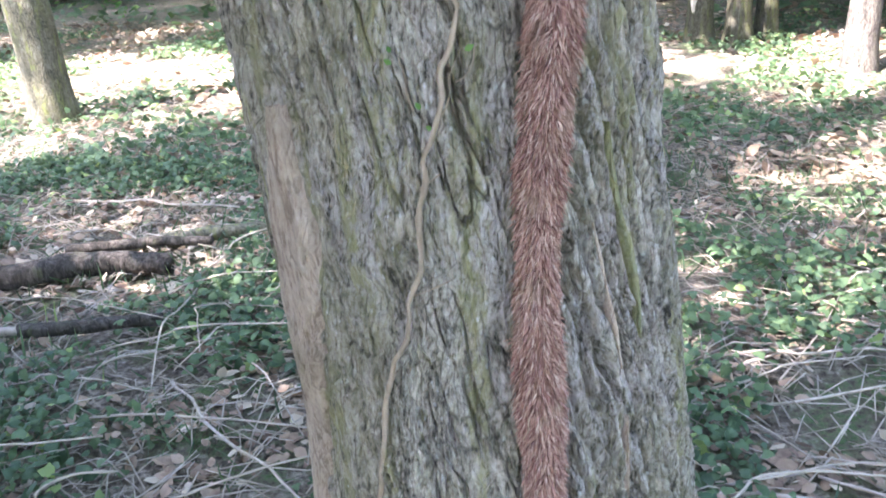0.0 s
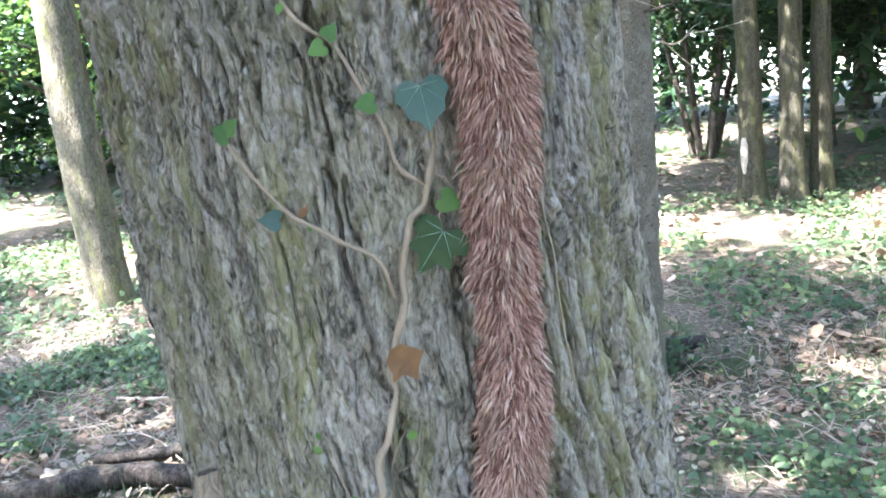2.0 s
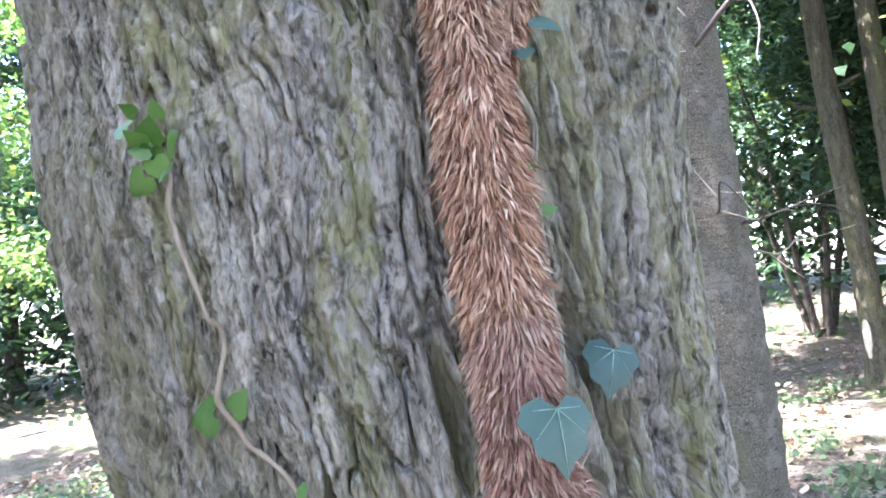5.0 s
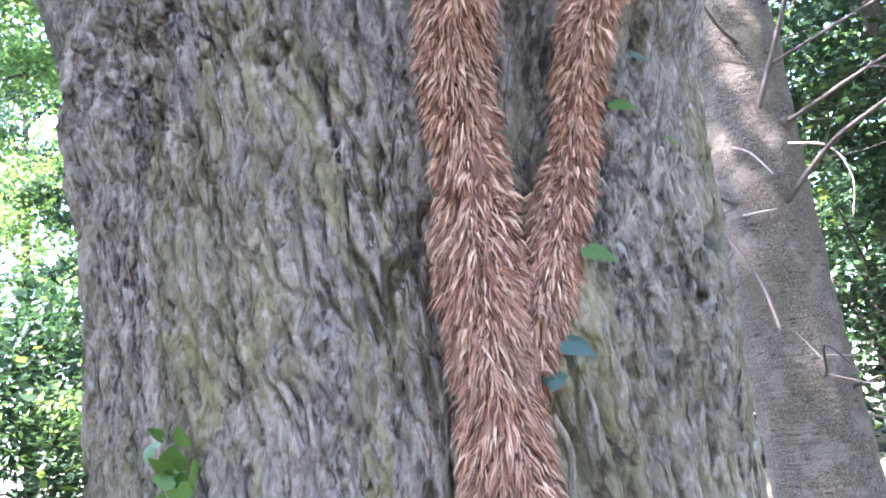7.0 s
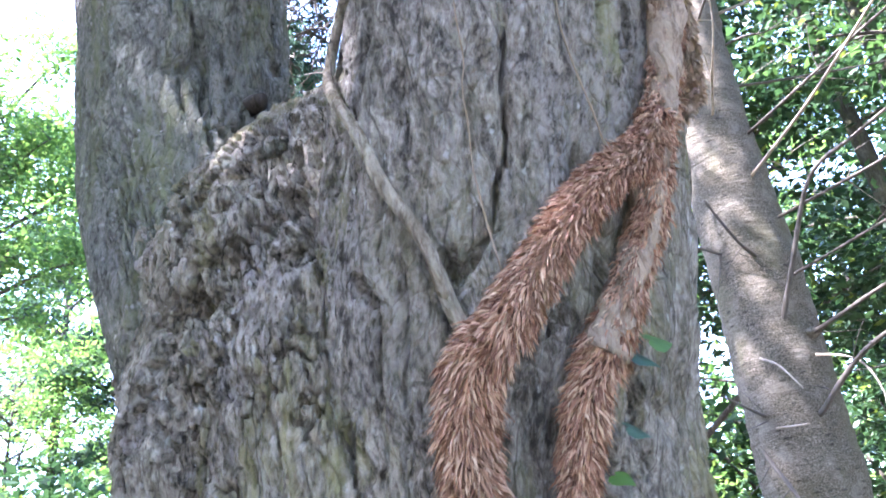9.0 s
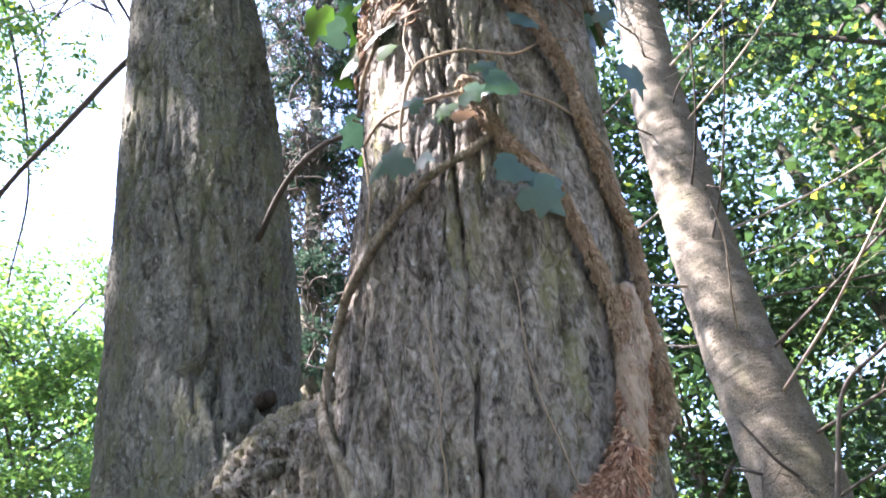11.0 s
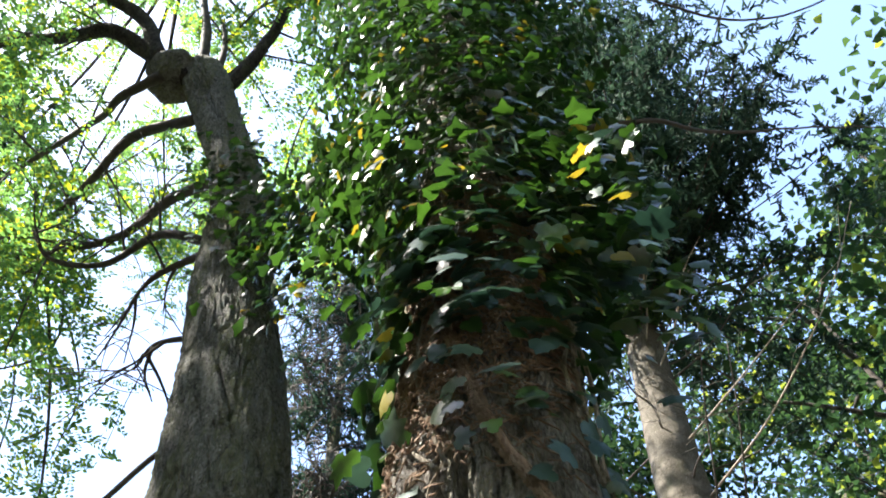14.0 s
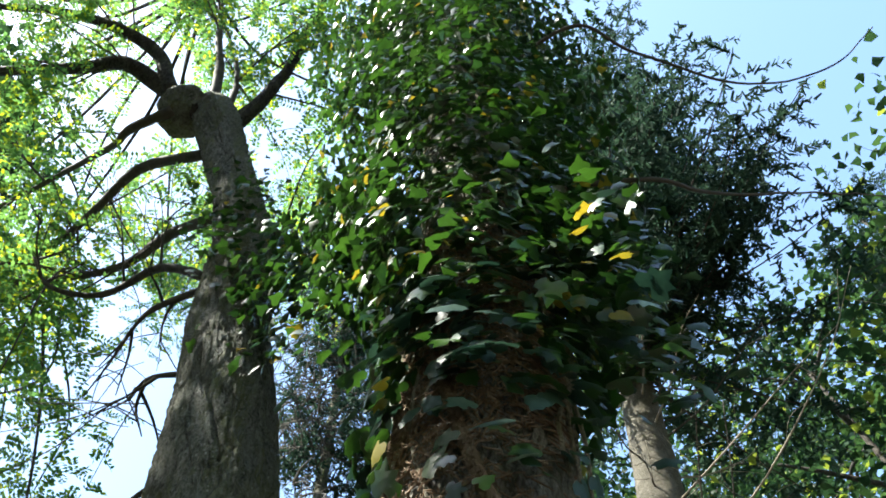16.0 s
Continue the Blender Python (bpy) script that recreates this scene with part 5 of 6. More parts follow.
spruce_r = spruce_r * (1 + 0.035 * np.maximum(0, np.sin(spruce_line[:, 2] * 13.5)) ** 4 + 0.012 * np.sin(spruce_line[:, 2] * 61))
part("trunk", tube(spruce_line, spruce_r, 48, .06, 5, 16), SPRUCE, SPR)
rng = np.random.default_rng(51)
for k in range(46):
    zz = 1.75 + 0.13 * k + rng.uniform(-.06, .06)
    i = int(np.argmin(np.abs(spruce_line[:, 2] - zz)))
    a = [0.2, -0.5, -1.3, 2.9, 0.6, -2.2, -0.2, -0.9][k % 8] + rng.uniform(-.3, .3)
    w = np.array([math.cos(a), math.sin(a), 0.0])
    ln = rng.uniform(0.2, 0.5) if k % 3 == 1 or zz < 3 else rng.uniform(0.7, 2.0)
    if 2.2 < zz < 3.4:
        continue
    p0 = spruce_line[i] + w * 0.12
    rise = rng.uniform(0.0, 0.55)
    bl = spline([p0, p0 + w * ln * .35 + np.array([0, 0, rise * ln * .15]), p0 + w * ln * .75 + np.array([0, 0, rise * ln * .55]) + rng.normal(size=3) * .05, p0 + w * ln + np.array([0, 0, rise * ln])], 5)
    br = part("dead_branch", tube(bl, taper(len(bl), .0085, .002), 6, .2, k, 40), TWIG_DARK if k % 3 else STICK, SPR)
    tw = twigs_of(bl, .003, rng, 4, .3)
    for t in tw:
        part("twig", tube(t, taper(len(t), .0028, .001), 4), TWIG_DARK if k % 2 else STICK, br)
KNOTTY = [  # the thicker dead branches low on the trunk, with their radius
    ([(.11, 4.02, 3.05), (.27, 3.95, 3.36), (.42, 3.87, 3.6), (.62, 3.8, 3.67), (.95, 3.75, 3.8)], .014), ([(.15, 4.02, 2.66), (.34, 3.91, 2.81), (.55, 3.8, 2.89), (1.1, 3.75, 3.12)], .014),
    ([(.24, 4.05, 3.0), (.58, 3.8, 3.05), (1.2, 3.75, 3.2)], .012), ([(.1, 4.02, 3.37), (.05, 3.91, 3.43), (-.02, 3.8, 3.61)], .012), ([(-.11, 4.05, 2.57), (-.01, 3.91, 2.34), (.03, 3.84, 2.13)], .012),
    ([(.22, 4.05, 3.26), (.65, 3.8, 3.29), (1.15, 3.75, 3.42)], .009), ([(-.02, 4.02, 2.94), (.06, 3.91, 2.86), (.13, 3.82, 2.73)], .0065), ([(.2, 4.05, 2.9), (.34, 3.95, 2.82), (.39, 3.87, 2.66), (.36, 3.8, 2.5)], .0065),
    ([(-.05, 4.02, 2.69), (-.17, 3.8, 2.77)], .009), ([(-.04, 4.02, 2.64), (.11, 3.85, 2.6)], .008),
]
for k, (pts, r) in enumerate(KNOTTY):
    heart = spruce_line[int(np.argmin(np.abs(spruce_line[:, 2] - pts[0][2])))]
    root = np.array(pts[0])
    bl = uneven([tuple(heart * 0.35 + root * 0.65)] + pts, 9, .008, 70 + k)
    br = part("dead_branch", tube(bl, taper(len(bl), r, r * .45), 8, .25, k, 40), STICK if r < .009 else TWIG_DARK, SPR)
    part("collar", knob_mesh(tuple(heart * 0.18 + root * 0.82), r * 2.6, 60 + k, (1.3, .8, .8)), SPRUCE, SPR)
    if r > .008:
        for t in twigs_of(bl, .003, rng, 3, .25):
            part("twig", tube(t, taper(len(t), .0032, .0012), 4), TWIG_DARK, br)
crown = []
for k in range(130):
    zz = rng.uniform(7.6, 14)
    i = int(np.argmin(np.abs(spruce_line[:, 2] - zz)))
    a = rng.uniform(0, 6.28)
    ln = 2.7 * (1.1 - (zz - 6) / 9) * rng.uniform(.6, 1.1)
    w = np.array([math.cos(a), math.sin(a), -.15])
    crown.append(spline([spruce_line[i], spruce_line[i] + w * ln * .6, spruce_line[i] + w * ln + np.array([0, 0, .12 * ln])], 5))
for k in range(46):
    zz = rng.uniform(7.3, 12)
    i = int(np.argmin(np.abs(spruce_line[:, 2] - zz)))
    a = -0.85 + rng.uniform(-.55, .55)
    ln = rng.uniform(1.2, 2.2)
    w = np.array([math.cos(a), math.sin(a), -.08])
    crown.append(spline([spruce_line[i], spruce_line[i] + w * ln * .6, spruce_line[i] + w * ln + np.array([0, 0, .12 * ln])], 5))
part("limb_tangle", joined([tube(c, taper(len(c), .011, .004), 4) for c in crown]), DARK_TRUNK, SPR)["kind"] = "stuff"


def needle_sprays(lines, rng, per, length, size):
    P, H = [], []
    for ln in lines:
        for _ in range(per):
            i = int(rng.integers(2, len(ln)))
            w = unit(rng.normal(size=3) * np.array([1, 1, .35]))
            t = np.linspace(0, 1, 14)
            at = ln[i] + w * (length * rng.uniform(.5, 1.2) * t)[:, None] + np.array([0, 0, -.1 * length]) * (t**2)[:, None]
            P.append(np.repeat(at, 3, 0))
            H.append(w * .6 + any_way(42, rng))
    P, H = np.concatenate(P), np.concatenate(H)
    return scatter(NEEDLE_SHAPE, P, any_way(len(P), rng), H, size * rng.uniform(.7, 1.2, len(P)))


part("crown", joined([needle_sprays(crown[:130], rng, 12, .45, .065), needle_sprays(crown[130:], rng, 22, .42, .06)]), NEEDLE, SPR, "blue-green needles", False)["kind"] = "stuff"

fresh = []
for k in range(46):
    zz = rng.uniform(7.3, 9.6)
    q = spruce_line[int(np.argmin(np.abs(spruce_line[:, 2] - zz)))]
    a = -1.3 + rng.uniform(-1.2, 1.2)
    ln = rng.uniform(.3, .85)
    w = np.array([math.cos(a), math.sin(a), .12])
    line = spline([q, q + w * ln * .55, q + w * ln + np.array([0, 0, -.1 * ln])], 5)
    part("limb", tube(line, taper(len(line), .008, .003), 5), DARK_TRUNK, SPR)
    fresh.append(line)
part("crown", needle_sprays(fresh, rng, 14, .3, .05), FRESH_NEEDLE, SPR, "fresh light green needle sprays", False)["kind"] = "stuff"

# a drooping conifer past the spruce
CON = thing("conifer", (3.7, 6.6, float(ground_height(3.7, 6.6))), "drooping conifer with fine blue-green twigs", "conifer")
con_line = uneven([(3.7, 6.6, 0), (3.75, 6.55, 4), (3.8, 6.5, 8), (3.85, 6.5, 12)], 10, .06, 29)
part("trunk", tube(con_line, taper(len(con_line), .09, .02), 14, .12, 3, 20), DARK_TRUNK, CON)
rng = np.random.default_rng(53)
hang = []
for k in range(60):
    zz = rng.uniform(3.2, 12)
    a = rng.uniform(0, 6.28)
    ln = rng.uniform(.6, 1.5) * (1.2 - zz / 16)
    q = con_line[int(np.argmin(np.abs(con_line[:, 2] - zz)))]
    w = np.array([math.cos(a), math.sin(a), 0])
    line = spline([q, q + w * ln * .5 + (0, 0, .05), q + w * ln + (0, 0, -.35 * ln), q + w * ln * 1.15 + (0, 0, -.8 * ln)], 5)
    part("limb", tube(line, taper(len(line), .011, .003), 5, .1, k), TWIG_DARK, CON)
    hang.append(line)
part("crown", needle_sprays(hang, rng, 15, .42, .06), NEEDLE, CON, "fine blue-green needle sprays", False)["kind"] = "stuff"

# the pale young tree beyond the logs, with dead twigs high up
YOUNG = thing("young_tree", (-4.08, 5.9, float(ground_height(-4.08, 5.9))), "slender tree with pale smooth bark, yellowish moss at its foot", "tree")
young_line = spline([(-4.08, 5.9, -.1), (-4.2, 5.9, 2.2), (-4.22, 5.9, 5), (-4.06, 5.9, 8.5), (-3.93, 5.9, 10.8), (-3.75, 5.9, 16)], 14)
part("trunk", tube(young_line, np.interp(young_line[:, 2], [-.1, .5, 3, 9, 16], [.22, .17, .155, .095, .04]), 28, .1, 3, 10), PALE_TRUNK, YOUNG)
rng = np.random.default_rng(54)
dead, sprays = [], []
for k in range(120):
    q = young_line[int(np.argmin(np.abs(young_line[:, 2] - rng.uniform(6.2, 15))))]
    a = rng.uniform(0, 6.28)
    w = np.array([math.cos(a), math.sin(a), rng.uniform(-.3, .5)])
    ln = rng.uniform(.5, 1.3)
    line = spline([q, q + w * ln * .5 + (0, 0, .08), q + w * ln + rng.normal(size=3) * .1], 5)
    dead.append(tube(line, taper(len(line), .012, .004), 4))
    for t in twigs_of(line, .004, rng, 7, .55):
        dead.append(tube(t, taper(len(t), .013, .007), 3))
        dead += [tube(u, taper(len(u), .01, .006), 3) for u in twigs_of(t, .003, rng, 3, .3)]
    if k % 2:
        sprays.append(line)
part("twig_tangle", joined(dead), TWIG_DARK, YOUNG, "tangle of thin dark twigs")["kind"] = "stuff"
part("crown", needle_sprays(sprays, rng, 24, .4, .055), NEEDLE, YOUNG, "sparse blue-green needles", False)["kind"] = "stuff"

# leafy trees round about: name, x, y, height, radius, reach, limbs, leaves per spray, leaf size, leaf, bark, label, lowest limb
R_LABEL = "dark broad-leaved tree with a dense low crown"
L_LABEL = "bright green young beech with layered leaves"
TREES = [
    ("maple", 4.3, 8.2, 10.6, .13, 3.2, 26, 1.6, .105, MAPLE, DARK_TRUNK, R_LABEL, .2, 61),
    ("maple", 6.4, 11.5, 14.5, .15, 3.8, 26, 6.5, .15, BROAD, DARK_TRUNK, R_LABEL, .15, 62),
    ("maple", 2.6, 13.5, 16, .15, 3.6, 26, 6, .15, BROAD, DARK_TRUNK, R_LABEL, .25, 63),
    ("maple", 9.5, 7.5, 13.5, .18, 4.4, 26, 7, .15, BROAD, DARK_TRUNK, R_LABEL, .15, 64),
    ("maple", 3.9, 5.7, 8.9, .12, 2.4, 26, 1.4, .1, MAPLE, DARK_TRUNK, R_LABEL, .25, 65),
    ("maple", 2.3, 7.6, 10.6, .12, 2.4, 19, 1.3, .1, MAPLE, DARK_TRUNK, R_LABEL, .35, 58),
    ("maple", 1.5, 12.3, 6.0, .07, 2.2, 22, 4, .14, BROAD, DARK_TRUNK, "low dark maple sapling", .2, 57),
    ("young_beech", -6.8, 9.5, 7.5, .09, 3.0, 22, 6, .11, BEECH, DARK_TRUNK, L_LABEL, .12, 71),
    ("young_beech", -13, 19, 9, .12, 3.4, 22, 6, .13, BEECH, DARK_TRUNK, L_LABEL, .12, 72),
    ("young_beech", -5.2, 14.5, 10, .12, 3.4, 22, 6, .13, BEECH, DARK_TRUNK, L_LABEL, .15, 73),
    ("young_beech", -19, 13, 9, .12, 3.6, 22, 6, .13, BEECH, DARK_TRUNK, L_LABEL, .15, 74),
    ("young_beech", -2.0, 19, 11, .14, 4.0, 22, 6, .16, BEECH, DARK_TRUNK, L_LABEL, .15, 75),
    ("maple", 12.5, 14, 16, .2, 5.0, 24, 5, .2, BROAD, DARK_TRUNK, R_LABEL, .12, 66),
    ("maple", 7.5, 19, 16, .2, 5.0, 24, 5, .2, BROAD, DARK_TRUNK, R_LABEL, .14, 67),
    ("maple", 3.3, 11.2, 8.5, .1, 2.6, 24, 8, .13, BROAD, DARK_TRUNK, R_LABEL, .12, 68),
    # added behind the forked trunk to shade the slim trees and ground past it
    ("maple", -1.3, 8.4, 10.5, .11, 2.6, 24, 7, .12, BROAD, DARK_TRUNK, R_LABEL, .3, 69),
    ("young_beech", -10.5, 15.5, 5, .06, 2.2, 22, 7, .13, BEECH, DARK_TRUNK, "low sunlit beech sapling", .05, 76),
    ("young_beech", -7.2, 17.5, 5, .06, 2.2, 22, 7, .13, BEECH, DARK_TRUNK, "low sunlit beech sapling", .05, 77),
    ("young_beech", -20, 17, 6, .06, 2.4, 22, 7, .13, BEECH, DARK_TRUNK, "low sunlit beech sapling", .05, 78),
    ("maple", 5.5, 15.5, 6, .08, 2.6, 22, 7, .15, BROAD, DARK_TRUNK, "low dark maple sapling", .05, 60),
    ("maple", 9.5, 16.5, 6, .08, 2.6, 22, 7, .15, BROAD, DARK_TRUNK, "low dark maple sapling", .05, 59),
    ("young_beech", -12.8, 8.2, 12.5, .14, 3.0, 22, 7, .13, BEECH, DARK_TRUNK, "tall sunlit beech with a bright yellow-green crown", .6, 79),
    # hazel added out of view to keep light off the ground on the left
    ("hazel", -3.3, .1, 3.5, .05, 1.3, 26, 9, .09, BROAD, DARK_TRUNK, "unseen leafy hazel bush added to shade the ground", .12, 80),
    # oaks added out of view behind and beside the camera: these shade the trunk
    ("oak", -6.2, -.6, 14, .2, 2.2, 13, 7, .16, BROAD, DARK_TRUNK, "unseen oak added so its crown shades the ground beside the fork", .7, 89),
    ("oak", 5.5, -5.5, 16, .25, 4.5, 30, 8, .2, BROAD, DARK_TRUNK, "unseen tall oak with a wide crown, added for its shade", .2, 84),
    ("oak", 10.0, -1.0, 16, .25, 4.5, 30, 8, .2, BROAD, DARK_TRUNK, "unseen tall oak with a wide crown, added for its shade", .2, 85),
    ("oak", 0.5, -9.5, 13, .25, 4.5, 30, 8, .2, BROAD, DARK_TRUNK, "unseen tall oak with a wide crown, added for its shade", .15, 86),
    ("oak", -6.5, -9.0, 10, .25, 4.0, 30, 8, .2, BROAD, DARK_TRUNK, "unseen tall oak with a wide crown, added for its shade", .1, 87),
    ("oak", -14.0, 1.0, 14, .25, 4.0, 20, 5, .2, BROAD, DARK_TRUNK, "unseen tall oak with a wide crown, added for its shade", .15, 88),
    ("oak", -2.8, -2.4, 7.5, .2, 2.3, 32, 8, .15, BROAD, DARK_TRUNK, "unseen tall oak added so its crown shades the forked tree", .5, 81),
    ("oak", 2.2, -5.5, 13, .22, 3.8, 20, 6, .15, BROAD, DARK_TRUNK, "unseen tall oak with a wide crown, added for its shade", .45, 82),
    ("oak", -8.5, -1.5, 13, .22, 3.6, 20, 6, .15, BROAD, DARK_TRUNK, "unseen tall oak with a wide crown, added for its shade", .45, 83),
]
for name, x, y, hgt, rad, reach, limbs, per, size, leaf, bark, label, low, seed in TREES:
    leafy_tree(name, x, y, hgt, rad, reach, limbs, per, size, leaf, bark, label, low, seed=seed, group=name + " trees")

# dark conifer trunks at the wood's edge
for k, (x, y, r) in enumerate([(-15.5, 14, .19), (-17.5, 18.5, .2), (-12, 17, .16), (-20, 15, .2), (-9, 22, .2), (-14, 24, .22), (4.5, 20, .2), (9, 24, .22), (0.5, 26, .2), (14, 20, .2)]):
    leafy_tree("pine", x, y, 17, r, 2.6, 16, 5, .22, NEEDLE if k % 2 else BROAD, DARK_TRUNK, "dark upright trunk at the edge of the wood", .35, seed=90 + k, flat=.3, spread=.5, group="trees at the wood's edge", sub=3)

# multi-stemmed shrub past the slim trunks
SHRUB = thing("shrub", (.9, 13.2, float(ground_height(.9, 13.2))), "shrub of several dark stems with brown litter at its foot", "shrub")
rng = np.random.default_rng(57)
sh = []
for k in range(6):
    a = k * 1.05
    b = np.array([.9 + .12 * math.cos(a), 13.2 + .12 * math.sin(a), float(ground_height(.9, 13.2)) - .1])
    ln = spline([b, b + (.25 * math.cos(a), .25 * math.sin(a), 1.2), b + (.6 * math.cos(a), .6 * math.sin(a), 2.6), b + (1.1 * math.cos(a), 1.1 * math.sin(a), 3.8)], 6)
    part("stem", tube(ln, taper(len(ln), .06, .015), 8, .15, k), DARK_TRUNK, SHRUB)
    sh += twigs_of(ln, .01, rng, 7, .9)
part("crown", leaf_cloud(OVAL_SHAPE, np.array([q for t in sh for q in t[2::2]]), .3, 9, .13, rng), BROAD, SHRUB, "", False)["kind"] = "stuff"

# the wood beyond: a ring of leaf masses
rng = np.random.default_rng(58)
cs = []
for k in range(900):
    a = rng.uniform(0, 2 * math.pi)
    R = rng.uniform(27, 46)
    x, y = R * math.sin(a), R * math.cos(a)
    g = float(ground_height(x, y))
    hgt = 13 + 5 * math.sin(a * 5) + rng.uniform(-3, 3)
    cs.append((x, y, g + hgt * rng.uniform(0.02, 1) ** 0.8))
tagged(build("far_woods", *leaf_cloud(LEAFLET_SHAPE, np.array(cs), 1.7, 64, .7, rng, .6), BEECH), "distant sunlit green woods", "woods", kind="stuff")

cs = []
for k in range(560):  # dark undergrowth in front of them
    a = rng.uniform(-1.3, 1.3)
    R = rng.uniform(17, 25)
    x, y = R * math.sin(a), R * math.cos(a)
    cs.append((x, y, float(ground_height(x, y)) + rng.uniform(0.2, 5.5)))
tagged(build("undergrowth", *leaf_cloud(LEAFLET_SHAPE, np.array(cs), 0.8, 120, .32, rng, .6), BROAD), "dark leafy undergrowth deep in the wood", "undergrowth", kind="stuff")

cs = []
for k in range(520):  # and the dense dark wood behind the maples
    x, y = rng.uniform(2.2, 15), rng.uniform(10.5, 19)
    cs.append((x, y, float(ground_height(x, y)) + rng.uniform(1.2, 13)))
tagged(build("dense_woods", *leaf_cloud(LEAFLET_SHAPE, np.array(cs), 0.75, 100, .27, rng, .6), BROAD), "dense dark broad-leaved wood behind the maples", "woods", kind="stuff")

# ---------------------------------------------------------------- logs and sticks
def log(name, pts, r, material, label, seed, category="log"):
    pts = [(x, y, float(ground_height(x, y)) + h) for x, y, h in pts]
    ob = thing(name, pts[0], label, category)
    line = uneven(pts, 10, r * 1.5, seed)
    part("wood", tube(line, taper(len(line), r, r * .75), 16, .22, seed, 22), material, ob)
    return ob


log("fallen_log", [(-3.2, 2.62, .05), (-2.25, 2.88, .06), (-1.97, 3.02, .07), (-1.62, 3.12, .05)], .062, DEAD_WOOD, "dark rotting fallen log among ground ivy", 1)
log("fallen_log", [(-1.95, 3.3, .04), (-1.6, 3.42, .05), (-1.28, 3.52, .05), (-1.0, 3.6, .04)], .04, PALE_TRUNK, "grey fallen log with a pale broken end", 2)
log("fallen_log", [(-2.1, 3.1, .1), (-1.75, 3.24, .1), (-1.5, 3.28, .08)], .026, DEAD_WOOD, "dark rotting branch across a log", 5)
log("broken_branch", [(-1.9, 2.5, .05), (-1.62, 2.53, .07), (-1.38, 2.6, .06)], .03, DEAD_WOOD, "short broken branch with a split pale end", 3)
log("broken_branch", [(-2.35, 2.42, .03), (-2.05, 2.46, .05), (-1.82, 2.5, .05)], .018, STICK, "split pale end of a broken branch", 6)
log("fallen_log", [(-.35, 4.55, .03), (-.05, 4.62, .05), (.46, 4.68, .05)], .05, DEAD_WOOD, "short brown log beside the spruce", 4)

STICKS = [  # x0, y0, x1, y1, lift, radius
    (-1.42, 3.0, -1.15, 2.1, .10, .007), (-1.2, 2.3, -.35, 1.55, .06, .009), (-1.5, 1.95, -.4, 2.0, .04, .008), (-1.9, 1.9, -1.35, 1.5, .05, .007), (-1.1, 2.75, -1.05, 2.25, .15, .006), (-1.0, 2.7, -1.12, 2.2, .12, .006),
    (-1.4, 2.8, -.4, 2.35, .04, .011), (-1.15, 1.55, -.75, 1.25, .05, .007), (-1.3, 1.5, -1.05, 1.75, .08, .008), (-2.1, 1.75, -1.5, 2.1, .04, .007), (-1.55, 2.3, -.8, 2.62, .03, .009), (-.9, 1.5, -.55, 1.2, .04, .006),
    (.45, 1.9, 1.5, 2.0, .05, .010), (.4, 1.7, .95, 2.0, .06, .008), (.75, 2.0, 1.6, 1.7, .05, .008), (.5, 2.55, 1.6, 2.45, .08, .009), (1.1, 2.7, 1.85, 2.35, .06, .012), (1.55, 2.55, 1.75, 3.0, .12, .011),
    (.6, 3.0, 1.5, 2.6, .05, .008), (.45, 2.3, 1.0, 2.55, .05, .007), (.9, 3.2, 1.9, 3.3, .04, .009), (1.3, 2.0, 2.0, 2.4, .05, .008), (.4, 3.6, 1.3, 3.2, .03, .01), (-2.6, 3.9, -1.3, 3.8, .04, .012), (-3.2, 3.2, -2.4, 3.6, .05, .01),
]
rng = np.random.default_rng(61)
for k in range(30):
    side = -1 if k % 2 else 1
    x, y, a, ln = side * rng.uniform(.75, 2.1), rng.uniform(1.6, 3.4), rng.uniform(-.9, .9), rng.uniform(.25, .55)
    STICKS.append((x - ln * math.cos(a), y - ln * math.sin(a) * .6, x + ln * math.cos(a), y + ln * math.sin(a) * .6, rng.uniform(.03, .12), rng.uniform(.0045, .008)))
for k, (x0, y0, x1, y1, lift, r) in enumerate(STICKS):
    g0, g1 = float(ground_height(x0, y0)), float(ground_height(x1, y1))
    ob = thing("stick", (x0, y0, g0), "thin bleached dead stick lying on the ground", "stick", "sticks on the forest floor")
    mid = ((x0 + x1) / 2 + rng.normal() * .05, (y0 + y1) / 2 + rng.normal() * .05, (g0 + g1) / 2 + lift + rng.uniform(0, .03))
    line = uneven([(x0, y0, g0 + .02), mid, (x1, y1, g1 + lift)], 8, .07, k)
    part("wood", tube(line, taper(len(line), r * .62, r * .36), 7, .2, k, 60), STICK, ob)

# ---------------------------------------------------------------- ground cover
rng = np.random.default_rng(62)


def spots(n, x0, x1, y0, y1, seed, lo, hi, scale=1.1):
    """Places on the ground, in patches."""
    x, y = rng.uniform(x0, x1, n), rng.uniform(y0, y1, n)
    keep = rng.uniform(0, 1, n) < smooth(fbm(x * scale, y * scale, seed=seed, octaves=3), lo, hi)
    keep &= ((x - .05) / .36) ** 2 + ((y - 1.31) / .36) ** 2 > 1
    x, y = x[keep], y[keep]
    return np.stack([x, y, ground_height(x, y)], -1)


def herbs(name, n, area, seed, size, height, material, label, lo=.32, hi=.52, shape=HERB_SHAPE):
    at = spots(n, *area, seed, lo, hi)
    at[:, 2] += height * rng.uniform(.1, 1, len(at))
    nrm = unit(np.array([0, -.15, 1.0]) + rng.normal(size=(len(at), 3)) * .45)
    tagged(build(name, *scatter(shape, at, nrm, any_way(len(at), rng), size * rng.uniform(.55, 1.3, len(at))), material, rounded=True), label, "ground cover", kind="stuff")


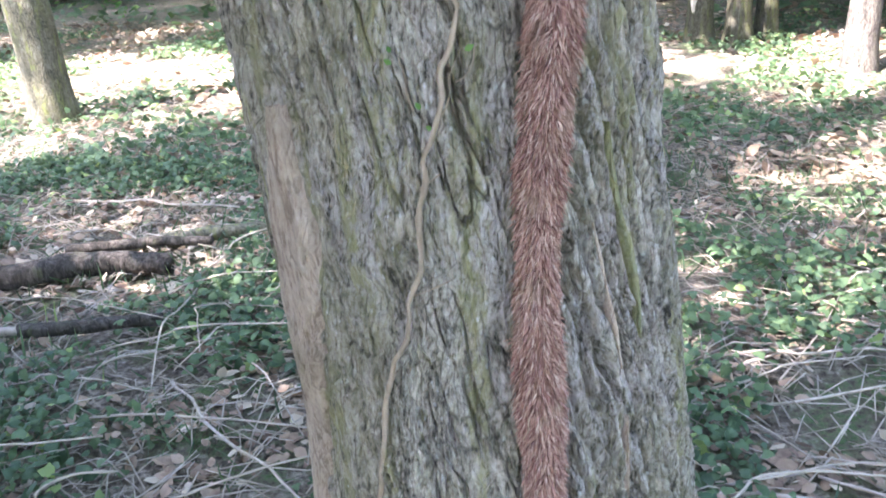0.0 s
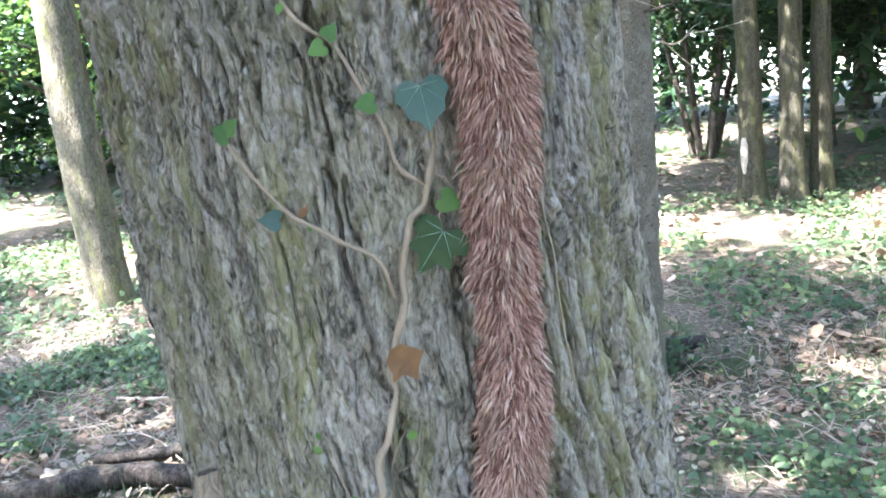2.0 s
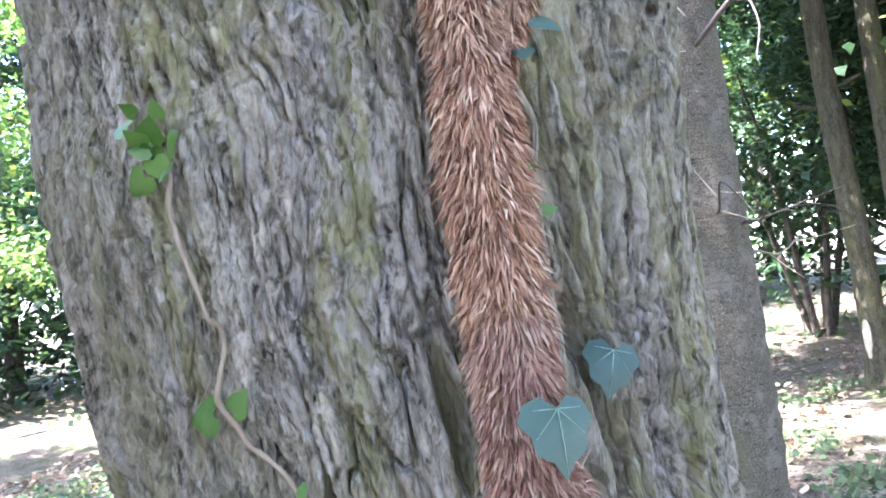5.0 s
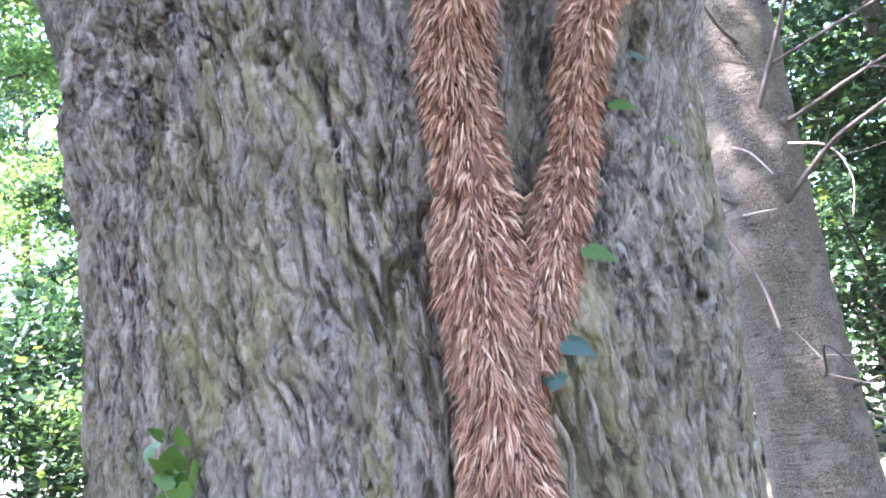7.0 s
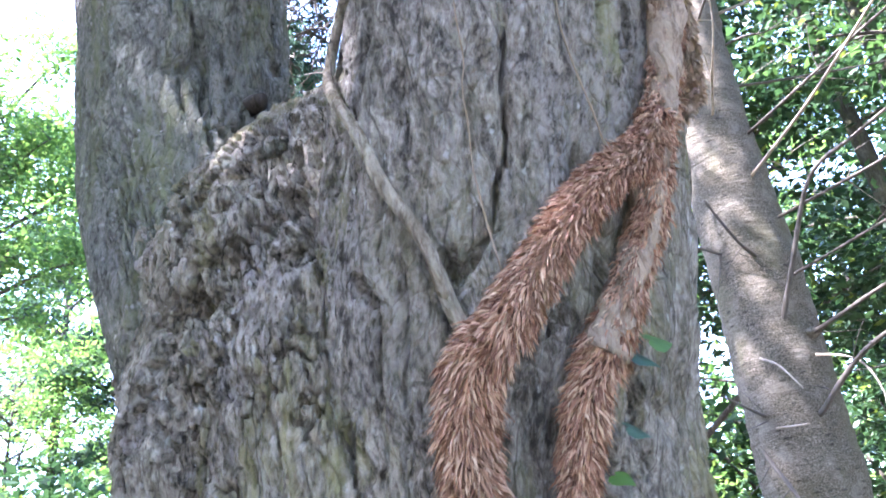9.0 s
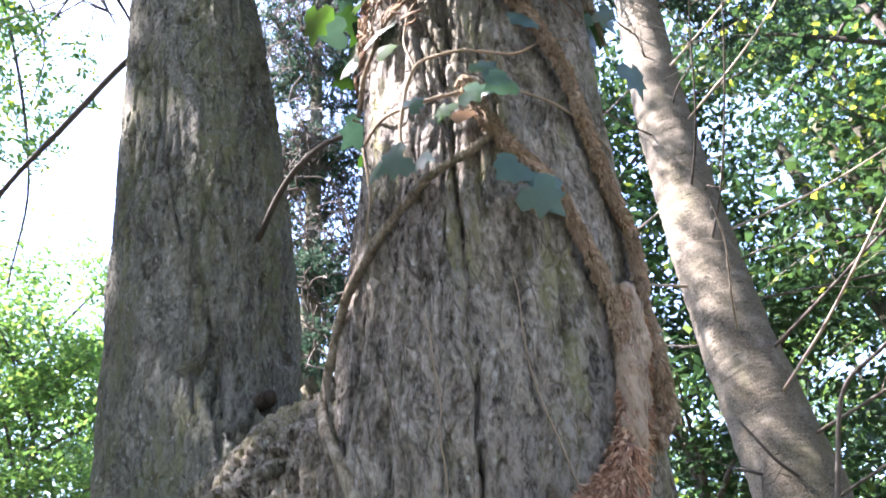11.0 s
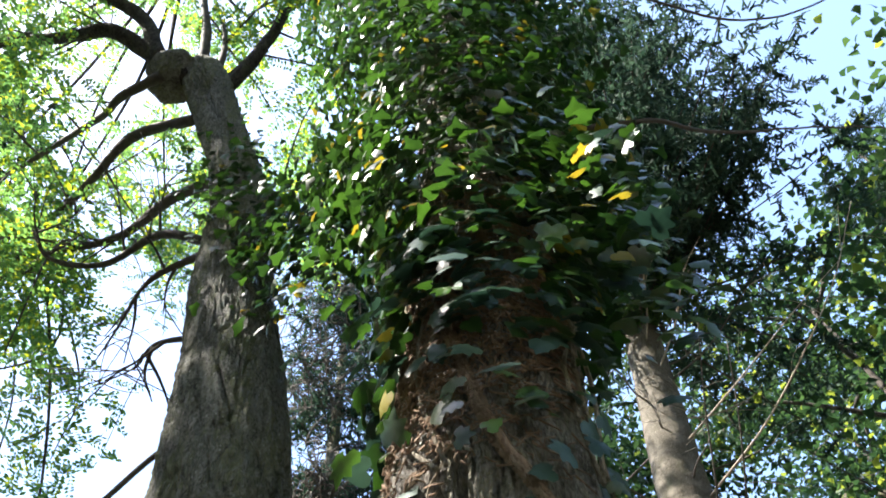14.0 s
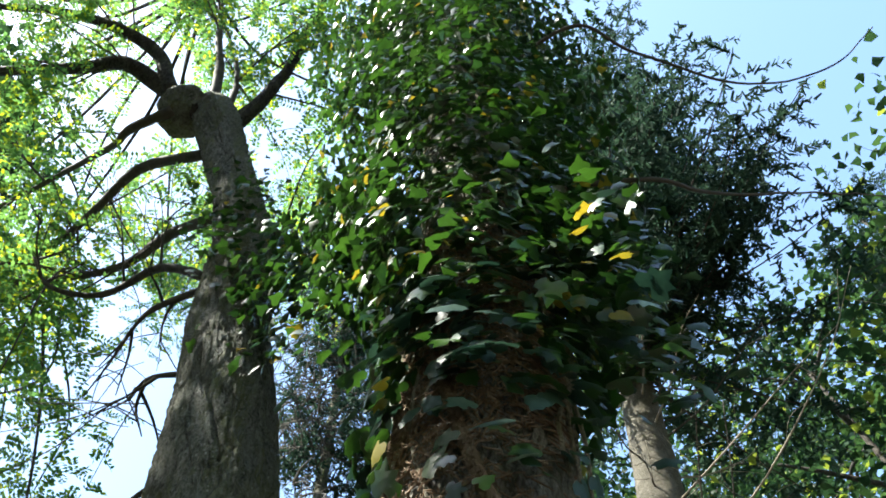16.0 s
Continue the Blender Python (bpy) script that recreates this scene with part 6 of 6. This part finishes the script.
herbs("ground_ivy", 52000, (-3.6, 3.4, .9, 4.6), 81, .036, .11, HERB, "low mat of dark green ground ivy", .36, .58)
herbs("ground_ivy", 16000, (-5, 5, -4, .9), 81, .055, .1, HERB, "low mat of dark green ground ivy")
herbs("ground_ivy", 40000, (-7, 6, 4.4, 11), 81, .06, .11, HERB, "low mat of dark green ground ivy", .4, .6, MAPLE_SHAPE)
herbs("ground_ivy", 14000, (-22, 16, 10, 26), 81, .18, .16, HERB, "low green growth far back in the wood", .4, .6, LEAFLET_SHAPE)

# thin blades and stalks among the ivy
at = spots(12000, -3.8, 3.6, 1.0, 5.2, 83, .34, .56)
up = unit(np.array([0, 0, .8]) + rng.normal(size=(len(at), 3)) * .55)
at[:, 2] += .01
tagged(build("grass", *scatter(BLADE_SHAPE, at, np.cross(up, any_way(len(at), rng)), up, .045 + .09 * rng.uniform(0, 1, len(at)) ** 2), HERB), "thin green grass blades among ground ivy", "grass", kind="stuff")


def litter(name, n, area, size, label):
    at = spots(n, *area, 87, .3, .5, 1.7)
    at[:, 2] += .012 + .02 * rng.uniform(0, 1, len(at))
    nrm = unit(np.array([0, 0, 1.0]) + rng.normal(size=(len(at), 3)) * .4)
    tagged(build(name, *scatter(OVAL_SHAPE, at, nrm, any_way(len(at), rng), size * rng.uniform(.5, 1.3, len(at))), DEAD_LEAF), label, "leaf litter", kind="stuff")


litter("dead_leaves", 22000, (-4, 4, .9, 5), .055, "dry brown fallen leaves")
litter("dead_leaves", 7000, (-5, 5, -4, .9), .06, "dry brown fallen leaves")
litter("dead_leaves", 14000, (-8, 7, 4.6, 12), .09, "dry brown fallen leaves")

at = spots(9000, -4.5, 4.5, 1.0, 6.5, 93, .3, .5, 1.2)
tw = []
loose = []
for p in at:
    a = rng.uniform(0, 3.14)
    ln = rng.uniform(.05, .3) * (2.0 if rng.uniform() < .08 else 1)
    w = np.array([math.cos(a), math.sin(a), rng.normal() * .12]) * ln
    mesh = tube(np.array([p + (0, 0, .02), p + w * .5 + (rng.normal() * .02, rng.normal() * .02, .03 + rng.uniform(0, .04)), p + w + (0, 0, .03)]), np.array([.0028, .0024, .0014]) * (1.3 if ln > .3 else 1), 3)
    if ln > .16 and p[1] < 3.6 and abs(p[0]) < 2.6 and len(loose) < 220:
        loose.append((p, mesh))
    else:
        tw.append(mesh)
tagged(build("fallen_twigs", *joined(tw), STICK), "scattered thin pale twigs and dry stalks", "twigs", kind="stuff")
for p, (v, f) in loose:
    ob = build("fallen_twig", v - p, f, STICK)
    ob.location = p
    tagged(ob, "thin pale dry twig lying on the forest floor", "twig", "twigs on the forest floor")
